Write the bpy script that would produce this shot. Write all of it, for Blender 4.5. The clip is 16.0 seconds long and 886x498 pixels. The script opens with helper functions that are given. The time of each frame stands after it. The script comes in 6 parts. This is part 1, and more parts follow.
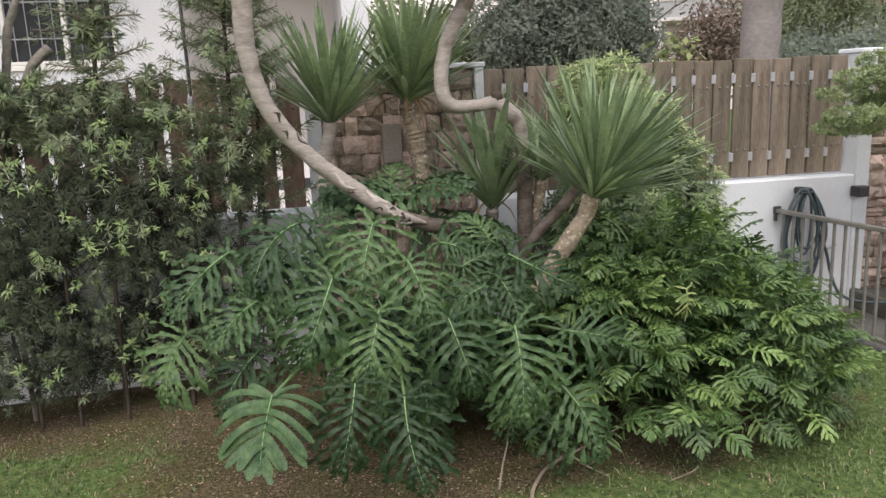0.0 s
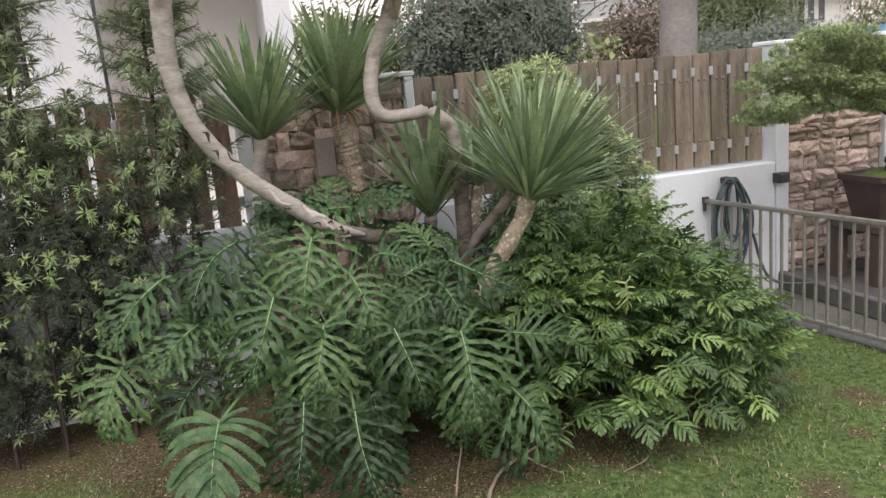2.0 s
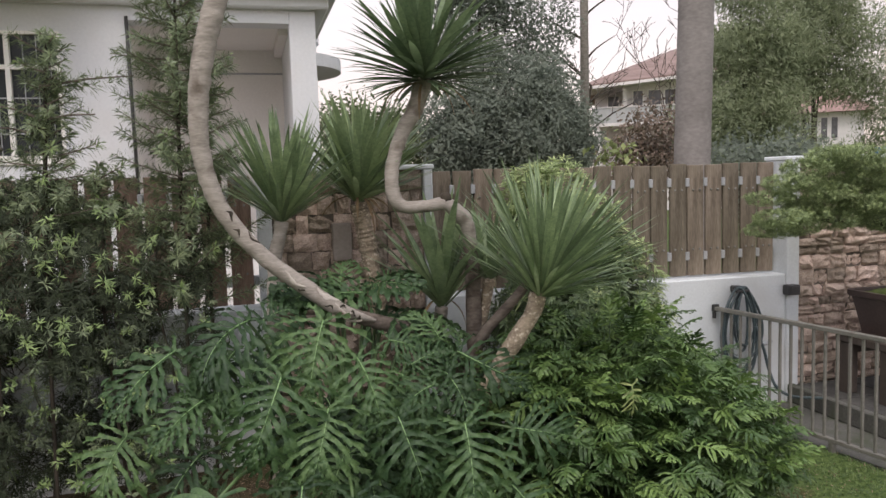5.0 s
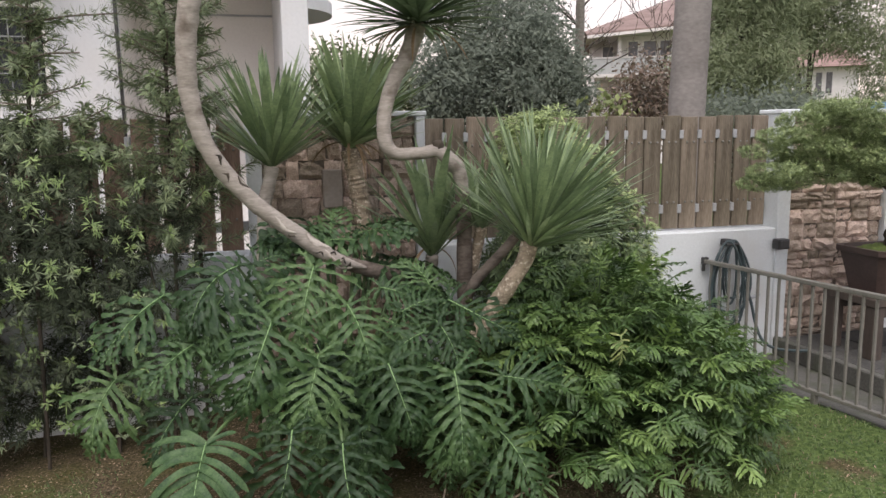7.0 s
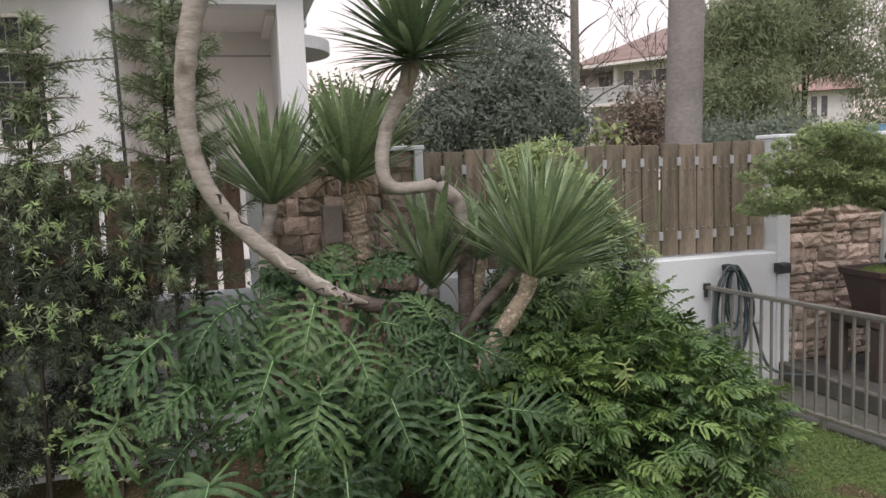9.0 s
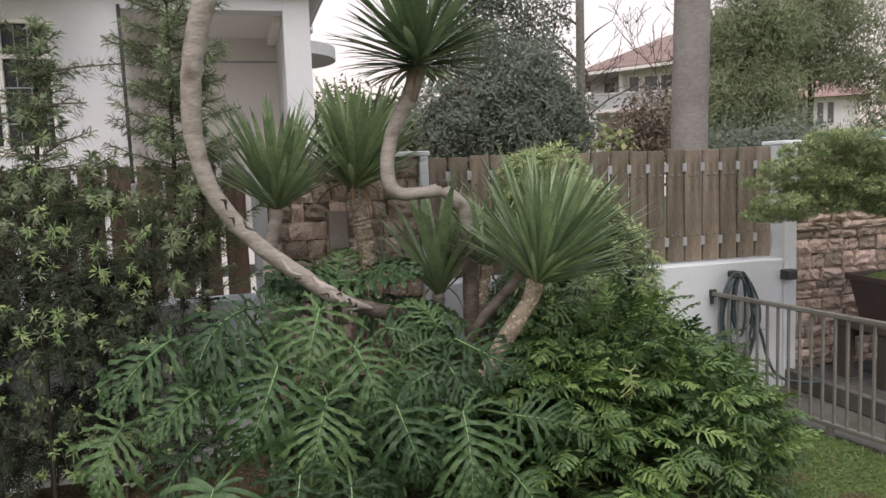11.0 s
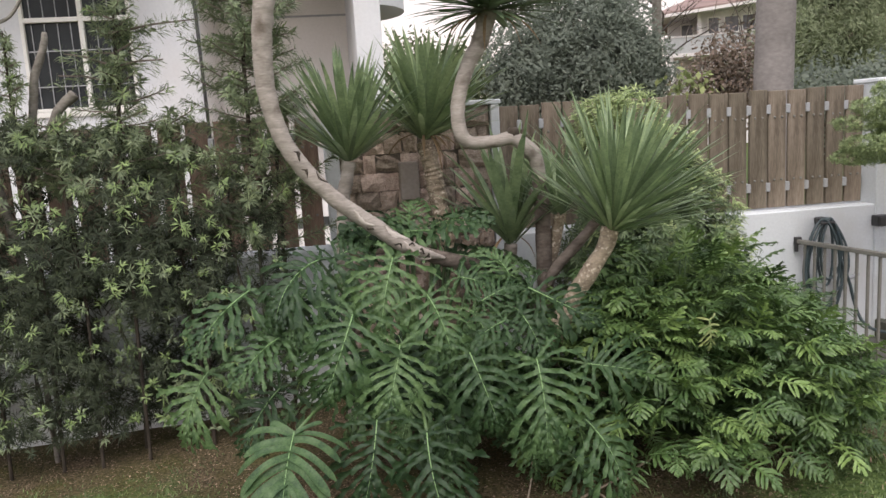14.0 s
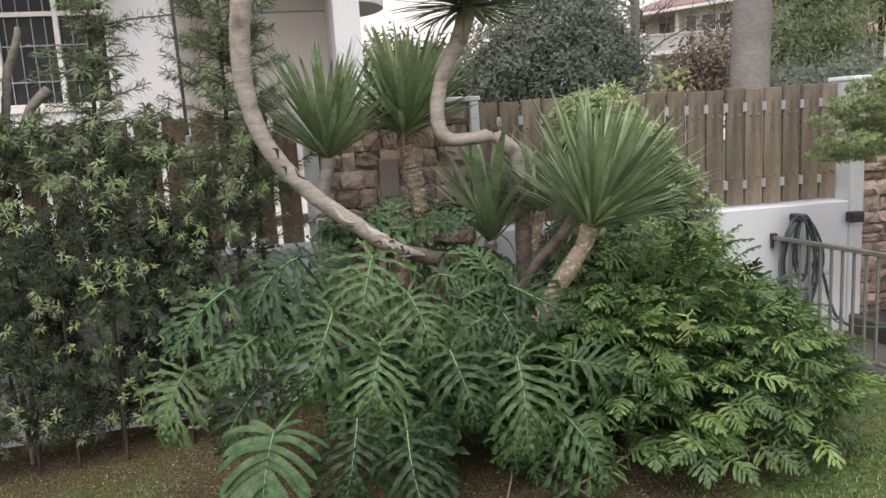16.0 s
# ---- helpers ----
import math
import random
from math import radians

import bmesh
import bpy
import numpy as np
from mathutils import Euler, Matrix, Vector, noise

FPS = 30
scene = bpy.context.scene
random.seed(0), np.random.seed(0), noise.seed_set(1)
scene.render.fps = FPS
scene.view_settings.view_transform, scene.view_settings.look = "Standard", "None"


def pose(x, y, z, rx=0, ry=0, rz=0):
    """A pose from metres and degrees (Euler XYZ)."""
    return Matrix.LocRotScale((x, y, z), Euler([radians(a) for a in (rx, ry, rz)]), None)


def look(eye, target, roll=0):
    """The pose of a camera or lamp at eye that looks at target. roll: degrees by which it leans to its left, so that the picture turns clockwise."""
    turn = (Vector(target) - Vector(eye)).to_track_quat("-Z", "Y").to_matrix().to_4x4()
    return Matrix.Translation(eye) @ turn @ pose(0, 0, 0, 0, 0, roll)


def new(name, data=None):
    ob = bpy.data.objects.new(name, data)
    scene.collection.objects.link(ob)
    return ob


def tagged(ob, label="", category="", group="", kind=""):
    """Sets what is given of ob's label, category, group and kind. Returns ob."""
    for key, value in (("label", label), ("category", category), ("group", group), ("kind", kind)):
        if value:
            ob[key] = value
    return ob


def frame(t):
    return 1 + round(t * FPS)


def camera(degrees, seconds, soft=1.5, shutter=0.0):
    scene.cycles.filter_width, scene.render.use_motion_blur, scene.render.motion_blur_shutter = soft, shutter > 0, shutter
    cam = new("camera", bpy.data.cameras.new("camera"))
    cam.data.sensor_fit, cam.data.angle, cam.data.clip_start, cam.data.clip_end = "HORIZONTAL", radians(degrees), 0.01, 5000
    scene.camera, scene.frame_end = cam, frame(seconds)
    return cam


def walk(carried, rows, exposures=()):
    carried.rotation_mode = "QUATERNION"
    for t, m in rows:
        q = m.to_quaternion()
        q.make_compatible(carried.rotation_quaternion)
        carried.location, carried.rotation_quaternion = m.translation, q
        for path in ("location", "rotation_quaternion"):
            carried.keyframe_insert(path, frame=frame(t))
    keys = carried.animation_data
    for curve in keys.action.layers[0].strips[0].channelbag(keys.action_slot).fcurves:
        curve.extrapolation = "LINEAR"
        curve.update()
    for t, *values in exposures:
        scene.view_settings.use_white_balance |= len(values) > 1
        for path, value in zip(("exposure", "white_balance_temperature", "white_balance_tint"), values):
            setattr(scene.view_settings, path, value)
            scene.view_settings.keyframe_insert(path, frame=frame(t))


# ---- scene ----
cam = camera(60.3, 16.0)
PATH = [
    (0, (0.034, 0.008, 1.597), (0.373, 1.934, 1.179), -2.4),
    (0.5, (0.033, 0.016, 1.598), (0.482, 1.92, 1.181), -4.6),
    (1, (0.034, 0.023, 1.596), (0.523, 1.916, 1.177), -5.1),
    (1.5, (0.027, 0.022, 1.588), (0.525, 1.915, 1.178), -4.1),
    (2, (0.031, 0.011, 1.599), (0.525, 1.906, 1.192), -5.2),
    (2.5, (0.027, 0.015, 1.596), (0.513, 1.912, 1.19), -4.8),
    (3, (0.021, -0.013, 1.639), (0.51, 1.903, 1.339), -3.9),
    (3.5, (0.01, -0.044, 1.622), (0.496, 1.886, 1.425), -3.2),
    (4, (0.015, -0.04, 1.617), (0.451, 1.905, 1.447), -3.0),
    (6.3, (0.008, -0.013, 1.597), (0.58, 1.888, 1.354), 0.6),
    (6.5, (0.01, -0.007, 1.596), (0.555, 1.895, 1.298), 0.2),
    (7, (0.01, -0.012, 1.599), (0.52, 1.898, 1.296), -0.7),
    (7.5, (0.014, -0.014, 1.601), (0.528, 1.904, 1.364), -1.6),
    (8, (0.014, -0.019, 1.604), (0.528, 1.902, 1.398), -1.6),
    (8.5, (0.016, -0.017, 1.604), (0.528, 1.904, 1.383), -2.1),
    (11, (0.018, -0.014, 1.603), (0.515, 1.912, 1.399), -2.1),
    (11.5, (0.012, -0.004, 1.588), (0.44, 1.935, 1.35), -2.0),
    (12, (0.009, 0.0, 1.586), (0.395, 1.94, 1.296), -3.4),
    (12.5, (-0.001, -0.013, 1.582), (0.325, 1.932, 1.246), -2.2),
    (13, (0.007, -0.01, 1.582), (0.245, 1.951, 1.27), -2.2),
    (13.5, (0.016, -0.01, 1.588), (0.258, 1.951, 1.277), -3.3),
    (14, (0.019, 0.003, 1.584), (0.324, 1.954, 1.267), -3.5),
    (14.5, (0.016, 0.004, 1.582), (0.369, 1.944, 1.251), -3.1),
    (15, (0.012, 0.003, 1.582), (0.37, 1.943, 1.252), -2.0),
    (15.5, (0.017, 0.005, 1.584), (0.374, 1.945, 1.255), -2.9),
    (16, (0.019, 0.005, 1.585), (0.375, 1.945, 1.257), -3.4),
]
walk(cam, [(t, look(eye, target, roll)) for t, eye, target, roll in PATH], exposures=[(0.0, 0.91, 6430, 14), (2.7, 0.91, 6430, 14), (3.3, 0.61, 6430, 14), (4.2, 0.53, 6430, 14), (6.3, 0.61, 6430, 14), (6.7, 0.71, 6430, 14), (7.1, 0.69, 6430, 14), (7.6, 0.57, 6430, 14), (11.0, 0.55, 6430, 14), (11.6, 0.67, 6430, 14), (12.2, 0.81, 6430, 14), (16.0, 0.83, 6430, 14)])

# ---- sky and light ----
SUN_UP, SUN_TURN = 58.0, 200.0
world = bpy.data.worlds.new("sky")
scene.world = world
world.use_nodes = True
wn, wl = world.node_tree.nodes, world.node_tree.links
wn.clear()
w_out = wn.new("ShaderNodeOutputWorld")
w_back = wn.new("ShaderNodeBackground")
w_sky = wn.new("ShaderNodeTexSky")
w_sky.sky_type = "NISHITA"
w_sky.sun_disc = False
w_sky.sun_elevation, w_sky.sun_rotation = radians(SUN_UP), radians(SUN_TURN)
w_sky.dust_density, w_sky.air_density = 3.0, 1.2
w_dim = wn.new("ShaderNodeVectorMath")
w_dim.operation = "SCALE"
w_dim.inputs["Scale"].default_value = 0.085
w_co = wn.new("ShaderNodeTexCoord")
w_map = wn.new("ShaderNodeMapping")
w_map.inputs["Scale"].default_value = (1.0, 1.0, 2.6)
w_cloud = wn.new("ShaderNodeTexNoise")
w_cloud.inputs["Scale"].default_value, w_cloud.inputs["Detail"].default_value = 2.2, 5.0
w_ramp = wn.new("ShaderNodeValToRGB")
w_ramp.color_ramp.elements[0].position, w_ramp.color_ramp.elements[0].color = 0.36, (0.66, 0.66, 0.75, 1)
w_ramp.color_ramp.elements[1].position, w_ramp.color_ramp.elements[1].color = 0.62, (0.95, 0.95, 0.97, 1)
w_sep = wn.new("ShaderNodeSeparateXYZ")
w_low = wn.new("ShaderNodeMapRange")
w_low.inputs["From Min"].default_value, w_low.inputs["From Max"].default_value = 0.42, 0.05
w_glow = wn.new("ShaderNodeMix")
w_glow.data_type = "RGBA"
w_glow.inputs["B"].default_value = (0.98, 0.83, 0.75, 1)
w_mix = wn.new("ShaderNodeMix")
w_mix.data_type = "RGBA"
w_mix.inputs["Factor"].default_value = 0.8
wl.new(w_sky.outputs[0], w_dim.inputs[0])
wl.new(w_co.outputs["Generated"], w_map.inputs["Vector"])
wl.new(w_map.outputs[0], w_cloud.inputs["Vector"])
wl.new(w_cloud.outputs["Fac"], w_ramp.inputs[0])
wl.new(w_dim.outputs[0], w_mix.inputs["A"])
wl.new(w_co.outputs["Generated"], w_sep.inputs[0])
wl.new(w_sep.outputs["Z"], w_low.inputs["Value"])
wl.new(w_low.outputs[0], w_glow.inputs["Factor"])
wl.new(w_ramp.outputs[0], w_glow.inputs["A"])
wl.new(w_glow.outputs["Result"], w_mix.inputs["B"])
wl.new(w_mix.outputs["Result"], w_back.inputs["Color"])
w_side = wn.new("ShaderNodeMapRange")
w_side.inputs["From Min"].default_value, w_side.inputs["From Max"].default_value = -1.0, 1.0
w_side.inputs["To Min"].default_value, w_side.inputs["To Max"].default_value = 1.15, 0.95
wl.new(w_sep.outputs["Y"], w_side.inputs["Value"])
wl.new(w_side.outputs[0], w_back.inputs["Strength"])
wl.new(w_back.outputs[0], w_out.inputs["Surface"])

sun = new("sun", bpy.data.lights.new("sun", "SUN"))
sun.data.energy, sun.data.angle, sun.data.color = 1.4, radians(40), (1.0, 0.93, 0.85)
sun.matrix_world = look((0, 0, 20), (4.0, 10.0, 20 - 17.2))


# ---- materials ----
def mat(name, dark, light, scale=6.0, rough=0.6, bump=0.15, fine=40.0, metal=0.0, spots=None, spot_scale=3.0,
        spot_at=(0.5, 0.62), stretch=(1, 1, 1), vary=0.0, island=0.0, sheen=0.5, through_light=0.0):
    """A surface with two scales of variation: broad tone, fine grain with relief, and optional stains of their own shape."""
    m = bpy.data.materials.new(name)
    m.use_nodes = True
    n, l = m.node_tree.nodes, m.node_tree.links
    p = n["Principled BSDF"]
    co = n.new("ShaderNodeTexCoord")
    mp = n.new("ShaderNodeMapping")
    mp.inputs["Scale"].default_value = stretch
    l.new(co.outputs["Object"], mp.inputs["Vector"])
    big = n.new("ShaderNodeTexNoise")
    big.inputs["Scale"].default_value, big.inputs["Detail"].default_value = scale, 4
    small = n.new("ShaderNodeTexNoise")
    small.inputs["Scale"].default_value, small.inputs["Detail"].default_value = fine, 5
    l.new(mp.outputs[0], big.inputs["Vector"])
    l.new(mp.outputs[0], small.inputs["Vector"])
    add = n.new("ShaderNodeMath")
    add.operation = "MULTIPLY_ADD"
    add.inputs[1].default_value, add.inputs[2].default_value = 0.45, 0.0
    l.new(small.outputs["Fac"], add.inputs[0])
    two = n.new("ShaderNodeMath")
    two.operation = "MULTIPLY_ADD"
    two.inputs[1].default_value = 0.55
    l.new(big.outputs["Fac"], two.inputs[0])
    l.new(add.outputs[0], two.inputs[2])
    ramp = n.new("ShaderNodeValToRGB")
    ramp.color_ramp.elements[0].position, ramp.color_ramp.elements[0].color = 0.36, (*dark, 1)
    ramp.color_ramp.elements[1].position, ramp.color_ramp.elements[1].color = 0.64, (*light, 1)
    l.new(two.outputs[0], ramp.inputs[0])
    out = ramp.outputs[0]
    if spots:
        sp = n.new("ShaderNodeTexNoise")
        sp.inputs["Scale"].default_value, sp.inputs["Detail"].default_value = spot_scale, 6
        l.new(co.outputs["Object"], sp.inputs["Vector"])
        sr = n.new("ShaderNodeMapRange")
        sr.inputs["From Min"].default_value, sr.inputs["From Max"].default_value = spot_at
        l.new(sp.outputs["Fac"], sr.inputs["Value"])
        mx = n.new("ShaderNodeMix")
        mx.data_type = "RGBA"
        l.new(sr.outputs[0], mx.inputs["Factor"])
        l.new(out, mx.inputs["A"])
        mx.inputs["B"].default_value = (*spots, 1)
        out = mx.outputs["Result"]
    for amount, node, socket in ((vary, "ShaderNodeObjectInfo", "Random"), (island, "ShaderNodeNewGeometry", "Random Per Island")):
        if amount:
            info = n.new(node)
            mr = n.new("ShaderNodeMapRange")
            mr.inputs["To Min"].default_value, mr.inputs["To Max"].default_value = 1 - amount, 1 + amount
            l.new(info.outputs[socket], mr.inputs["Value"])
            hv = n.new("ShaderNodeHueSaturation")
            l.new(mr.outputs[0], hv.inputs["Value"])
            hue = n.new("ShaderNodeMapRange")
            hue.inputs["To Min"].default_value, hue.inputs["To Max"].default_value = 0.5 + 0.03 * amount, 0.5 - 0.03 * amount
            l.new(info.outputs[socket], hue.inputs["Value"])
            l.new(hue.outputs[0], hv.inputs["Hue"])
            l.new(out, hv.inputs["Color"])
            out = hv.outputs[0]
    l.new(out, p.inputs["Base Color"])
    p.inputs["Roughness"].default_value, p.inputs["Metallic"].default_value = rough, metal
    p.inputs["Specular IOR Level"].default_value = sheen
    if bump:
        b = n.new("ShaderNodeBump")
        b.inputs["Strength"].default_value, b.inputs["Distance"].default_value = bump, 0.01
        l.new(two.outputs[0], b.inputs["Height"])
        l.new(b.outputs[0], p.inputs["Normal"])
    if through_light:
        tr = n.new("ShaderNodeBsdfTranslucent")
        l.new(out, tr.inputs["Color"])
        ms = n.new("ShaderNodeMixShader")
        ms.inputs[0].default_value = through_light
        l.new(p.outputs[0], ms.inputs[1])
        l.new(tr.outputs[0], ms.inputs[2])
        l.new(ms.outputs[0], n["Material Output"].inputs["Surface"])
    return m


WALL = mat("painted_wall", (0.56, 0.59, 0.605), (0.66, 0.69, 0.705), 1.2, 0.75, 0.12, 60, spots=(0.5, 0.5, 0.47), spot_scale=1.6, spot_at=(0.56, 0.8))
HOUSE = mat("house_paint", (0.60, 0.615, 0.625), (0.68, 0.69, 0.70), 0.6, 0.8, 0.08, 30, spots=(0.6, 0.58, 0.55), spot_scale=0.9, spot_at=(0.55, 0.85))
HOUSE_IN = mat("porch_paint", (0.70, 0.67, 0.64), (0.78, 0.75, 0.72), 0.7, 0.8, 0.05, 30)
FRAME = mat("window_frame_paint", (0.74, 0.73, 0.68), (0.82, 0.81, 0.76), 2, 0.5, 0.03, 50)
BOARD = mat("weathered_board", (0.112, 0.090, 0.066), (0.250, 0.208, 0.160), 3, 0.8, 0.5, 26, stretch=(9, 9, 0.8), vary=0.25, spots=(0.27, 0.235, 0.20), spot_scale=3, spot_at=(0.55, 0.8), sheen=0.25)
BOARD_RUST = mat("rusty_brown_board", (0.115, 0.082, 0.060), (0.225, 0.162, 0.122), 3, 0.8, 0.5, 26, stretch=(9, 9, 0.8), vary=0.25, spots=(0.26, 0.19, 0.15), spot_scale=3, spot_at=(0.58, 0.8), sheen=0.25)
STEEL = mat("galvanised_steel", (0.30, 0.31, 0.32), (0.42, 0.43, 0.44), 12, 0.5, 0.05, 80, metal=0.35)
RAIL = mat("railing_paint", (0.145, 0.140, 0.120), (0.225, 0.215, 0.188), 9, 0.55, 0.1, 90, metal=0.2, spots=(0.13, 0.10, 0.08), spot_scale=14, spot_at=(0.6, 0.72))
STONE = mat("rough_stone", (0.294, 0.226, 0.181), (0.541, 0.442, 0.365), 14, 0.9, 1.0, 62, vary=0.40, spots=(0.62, 0.53, 0.46), spot_scale=24, spot_at=(0.52, 0.68), sheen=0.2)
MORTAR = mat("dark_mortar", (0.11, 0.093, 0.08), (0.20, 0.17, 0.145), 14, 0.95, 0.4, 60, sheen=0.1)
CONCRETE = mat("worn_concrete", (0.088, 0.087, 0.078), (0.165, 0.16, 0.146), 2.5, 0.9, 0.35, 70, spots=(0.075, 0.085, 0.055), spot_scale=5, spot_at=(0.48, 0.68), sheen=0.2)
CONCRETE_PALE = mat("smooth_slab", (0.26, 0.225, 0.195), (0.34, 0.30, 0.265), 4, 0.9, 0.15, 50, sheen=0.2)
SLATE = mat("dark_paving", (0.038, 0.038, 0.036), (0.088, 0.084, 0.078), 5, 0.75, 0.4, 45, vary=0.2, sheen=0.3)
BARK = mat("pale_ringed_bark", (0.225, 0.200, 0.172), (0.36, 0.325, 0.288), 9, 0.85, 0.7, 40, stretch=(0.9, 0.9, 3.2), spots=(0.13, 0.105, 0.085), spot_scale=8, spot_at=(0.58, 0.72), sheen=0.2)
PEEL = mat("peeled_bark", (0.33, 0.29, 0.25), (0.50, 0.46, 0.41), 12, 0.8, 0.5, 60, spots=(0.16, 0.12, 0.09), spot_scale=22, spot_at=(0.58, 0.68), sheen=0.2)
BARK_ROUGH = mat("shaggy_bark", (0.16, 0.126, 0.092), (0.37, 0.305, 0.225), 14, 0.9, 0.9, 60, stretch=(1, 1, 1.6), spots=(0.55, 0.48, 0.38), spot_scale=60, spot_at=(0.56, 0.64), sheen=0.2)
BARK_MID = mat("grey_brown_bark", (0.085, 0.068, 0.056), (0.19, 0.16, 0.135), 9, 0.9, 0.8, 40, stretch=(1, 1, 2), sheen=0.2)
BARK_GREY = mat("grey_pruned_bark", (0.13, 0.12, 0.10), (0.26, 0.24, 0.21), 12, 0.9, 0.7, 50, stretch=(1, 1, 2), sheen=0.2)
BARK_DARK = mat("dark_bark", (0.028, 0.024, 0.019), (0.075, 0.062, 0.048), 9, 0.9, 0.7, 40, stretch=(1, 1, 0.4), sheen=0.2)
PALM_BARK = mat("palm_bark", (0.17, 0.155, 0.145), (0.27, 0.25, 0.235), 1.5, 0.9, 0.3, 20, stretch=(1, 1, 2), sheen=0.2)
# Sword leaf green is lightened to carry some haze in its colour.
SWORD = mat("sword_leaf", (0.139, 0.199, 0.106), (0.285, 0.368, 0.194), 6, 0.42, 0.1, 60, vary=0.35, island=0.3, through_light=0.24, sheen=0.35)
SWORD_DRY = mat("dry_leaf", (0.13, 0.085, 0.045), (0.26, 0.18, 0.10), 8, 0.8, 0.2, 40, island=0.2)
PHILO = mat("deep_green_leaf", (0.021, 0.051, 0.019), (0.079, 0.137, 0.052), 7, 0.46, 0.6, 38, vary=0.55, through_light=0.14, sheen=0.3)
PHILO_RIB = mat("leaf_midrib", (0.15, 0.26, 0.10), (0.23, 0.36, 0.15), 12, 0.5, 0.05, 60)
XANADU = mat("fresh_green_leaf", (0.043, 0.093, 0.023), (0.149, 0.237, 0.069), 7, 0.48, 0.5, 38, vary=0.55, through_light=0.16)
PETIOLE = mat("leaf_stalk", (0.045, 0.085, 0.030), (0.10, 0.16, 0.055), 9, 0.5, 0.1, 50)
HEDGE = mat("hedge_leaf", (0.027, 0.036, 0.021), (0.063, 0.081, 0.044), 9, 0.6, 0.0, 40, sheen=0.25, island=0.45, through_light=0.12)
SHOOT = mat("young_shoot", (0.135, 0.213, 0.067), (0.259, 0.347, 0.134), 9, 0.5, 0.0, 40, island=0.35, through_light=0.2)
# Grey-green leaf colour, raised so that it includes haze and glare.
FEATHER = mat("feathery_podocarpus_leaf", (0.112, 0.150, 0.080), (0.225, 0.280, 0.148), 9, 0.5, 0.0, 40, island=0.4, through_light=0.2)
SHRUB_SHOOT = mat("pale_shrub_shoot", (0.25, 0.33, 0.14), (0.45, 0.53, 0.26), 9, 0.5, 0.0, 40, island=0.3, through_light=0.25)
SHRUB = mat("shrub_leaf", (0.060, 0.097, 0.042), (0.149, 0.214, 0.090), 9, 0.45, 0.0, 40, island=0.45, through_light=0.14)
JUNIPER = mat("juniper_needle", (0.165, 0.220, 0.095), (0.31, 0.385, 0.175), 12, 0.6, 0.0, 40, island=0.5, through_light=0.12)
# Dark tree's leaf colour, lifted and low in contrast to imitate haze.
TREE_HAZED = mat("hazed_tree_leaf", (0.171, 0.200, 0.166), (0.257, 0.290, 0.234), 2, 0.95, 0.0, 9, island=0.10, through_light=0.42, sheen=0.02)
TREE_OLIVE = mat("olive_tree_leaf", (0.105, 0.13, 0.07), (0.20, 0.235, 0.125), 2, 0.7, 0.0, 9, sheen=0.15, island=0.3, through_light=0.2)
# Soft tree's leaf colour, also lightened to imitate haze.
TREE_SOFT = mat("hazed_feathery_leaf", (0.205, 0.240, 0.150), (0.330, 0.375, 0.230), 1.2, 0.9, 0.0, 9, sheen=0.04, island=0.16, through_light=0.45)
TREE_RED = mat("reddish_shrub_leaf", (0.125, 0.095, 0.070), (0.22, 0.165, 0.12), 2, 0.6, 0.0, 9, island=0.45, through_light=0.15)
TREE_YELLOW = mat("yellow_green_leaf", (0.17, 0.22, 0.075), (0.30, 0.34, 0.14), 2, 0.6, 0.0, 9, island=0.35, through_light=0.25)
GRASS = mat("grass_blade", (0.068, 0.112, 0.035), (0.150, 0.212, 0.075), 1.6, 0.6, 0.0, 9, island=0.45, through_light=0.2)
DRY_GRASS = mat("dry_litter", (0.13, 0.09, 0.06), (0.40, 0.30, 0.21), 3, 0.85, 0.0, 20, island=0.5)
POT = mat("brown_glazed_pot", (0.045, 0.028, 0.024), (0.075, 0.050, 0.043), 4, 0.5, 0.1, 60)
MOSS = mat("moss", (0.05, 0.08, 0.015), (0.13, 0.17, 0.035), 20, 0.95, 0.9, 90)
DARK_WOOD = mat("dark_timber", (0.045, 0.034, 0.028), (0.085, 0.065, 0.052), 4, 0.7, 0.3, 40, stretch=(6, 6, 1))
HOSE = mat("dark_hose", (0.035, 0.055, 0.060), (0.065, 0.090, 0.095), 8, 0.45, 0.05, 60)
BLACK = mat("black_plastic_and_unlit_room", (0.02, 0.02, 0.021), (0.045, 0.044, 0.043), 8, 0.5, 0.05, 60)
ROOF = mat("clay_roof", (0.22, 0.14, 0.125), (0.34, 0.225, 0.20), 0.8, 0.85, 0.3, 6, stretch=(1, 3, 3))
ROOF_OLD = mat("old_brown_roof", (0.17, 0.115, 0.10), (0.27, 0.195, 0.175), 0.8, 0.85, 0.3, 6, stretch=(1, 3, 3))
FAR_WALL = mat("far_house_paint", (0.60, 0.57, 0.56), (0.72, 0.69, 0.67), 0.3, 0.85, 0.05, 5)
FAR_PANEL = mat("balcony_panel", (0.34, 0.35, 0.35), (0.46, 0.47, 0.47), 0.6, 0.4, 0.0, 5)
FAR_DARK = mat("far_window_glass", (0.06, 0.06, 0.065), (0.14, 0.14, 0.15), 0.6, 0.25, 0.0, 4)
GLASS = mat("window_glass", (0.016, 0.020, 0.022), (0.035, 0.042, 0.045), 1.5, 0.12, 0.0, 4, sheen=0.15)
BLUE = mat("blue_plastic", (0.10, 0.22, 0.34), (0.16, 0.30, 0.43), 3, 0.5, 0.05, 30)
TWIG = mat("dead_twig", (0.16, 0.125, 0.09), (0.34, 0.28, 0.21), 12, 0.9, 0.3, 50)


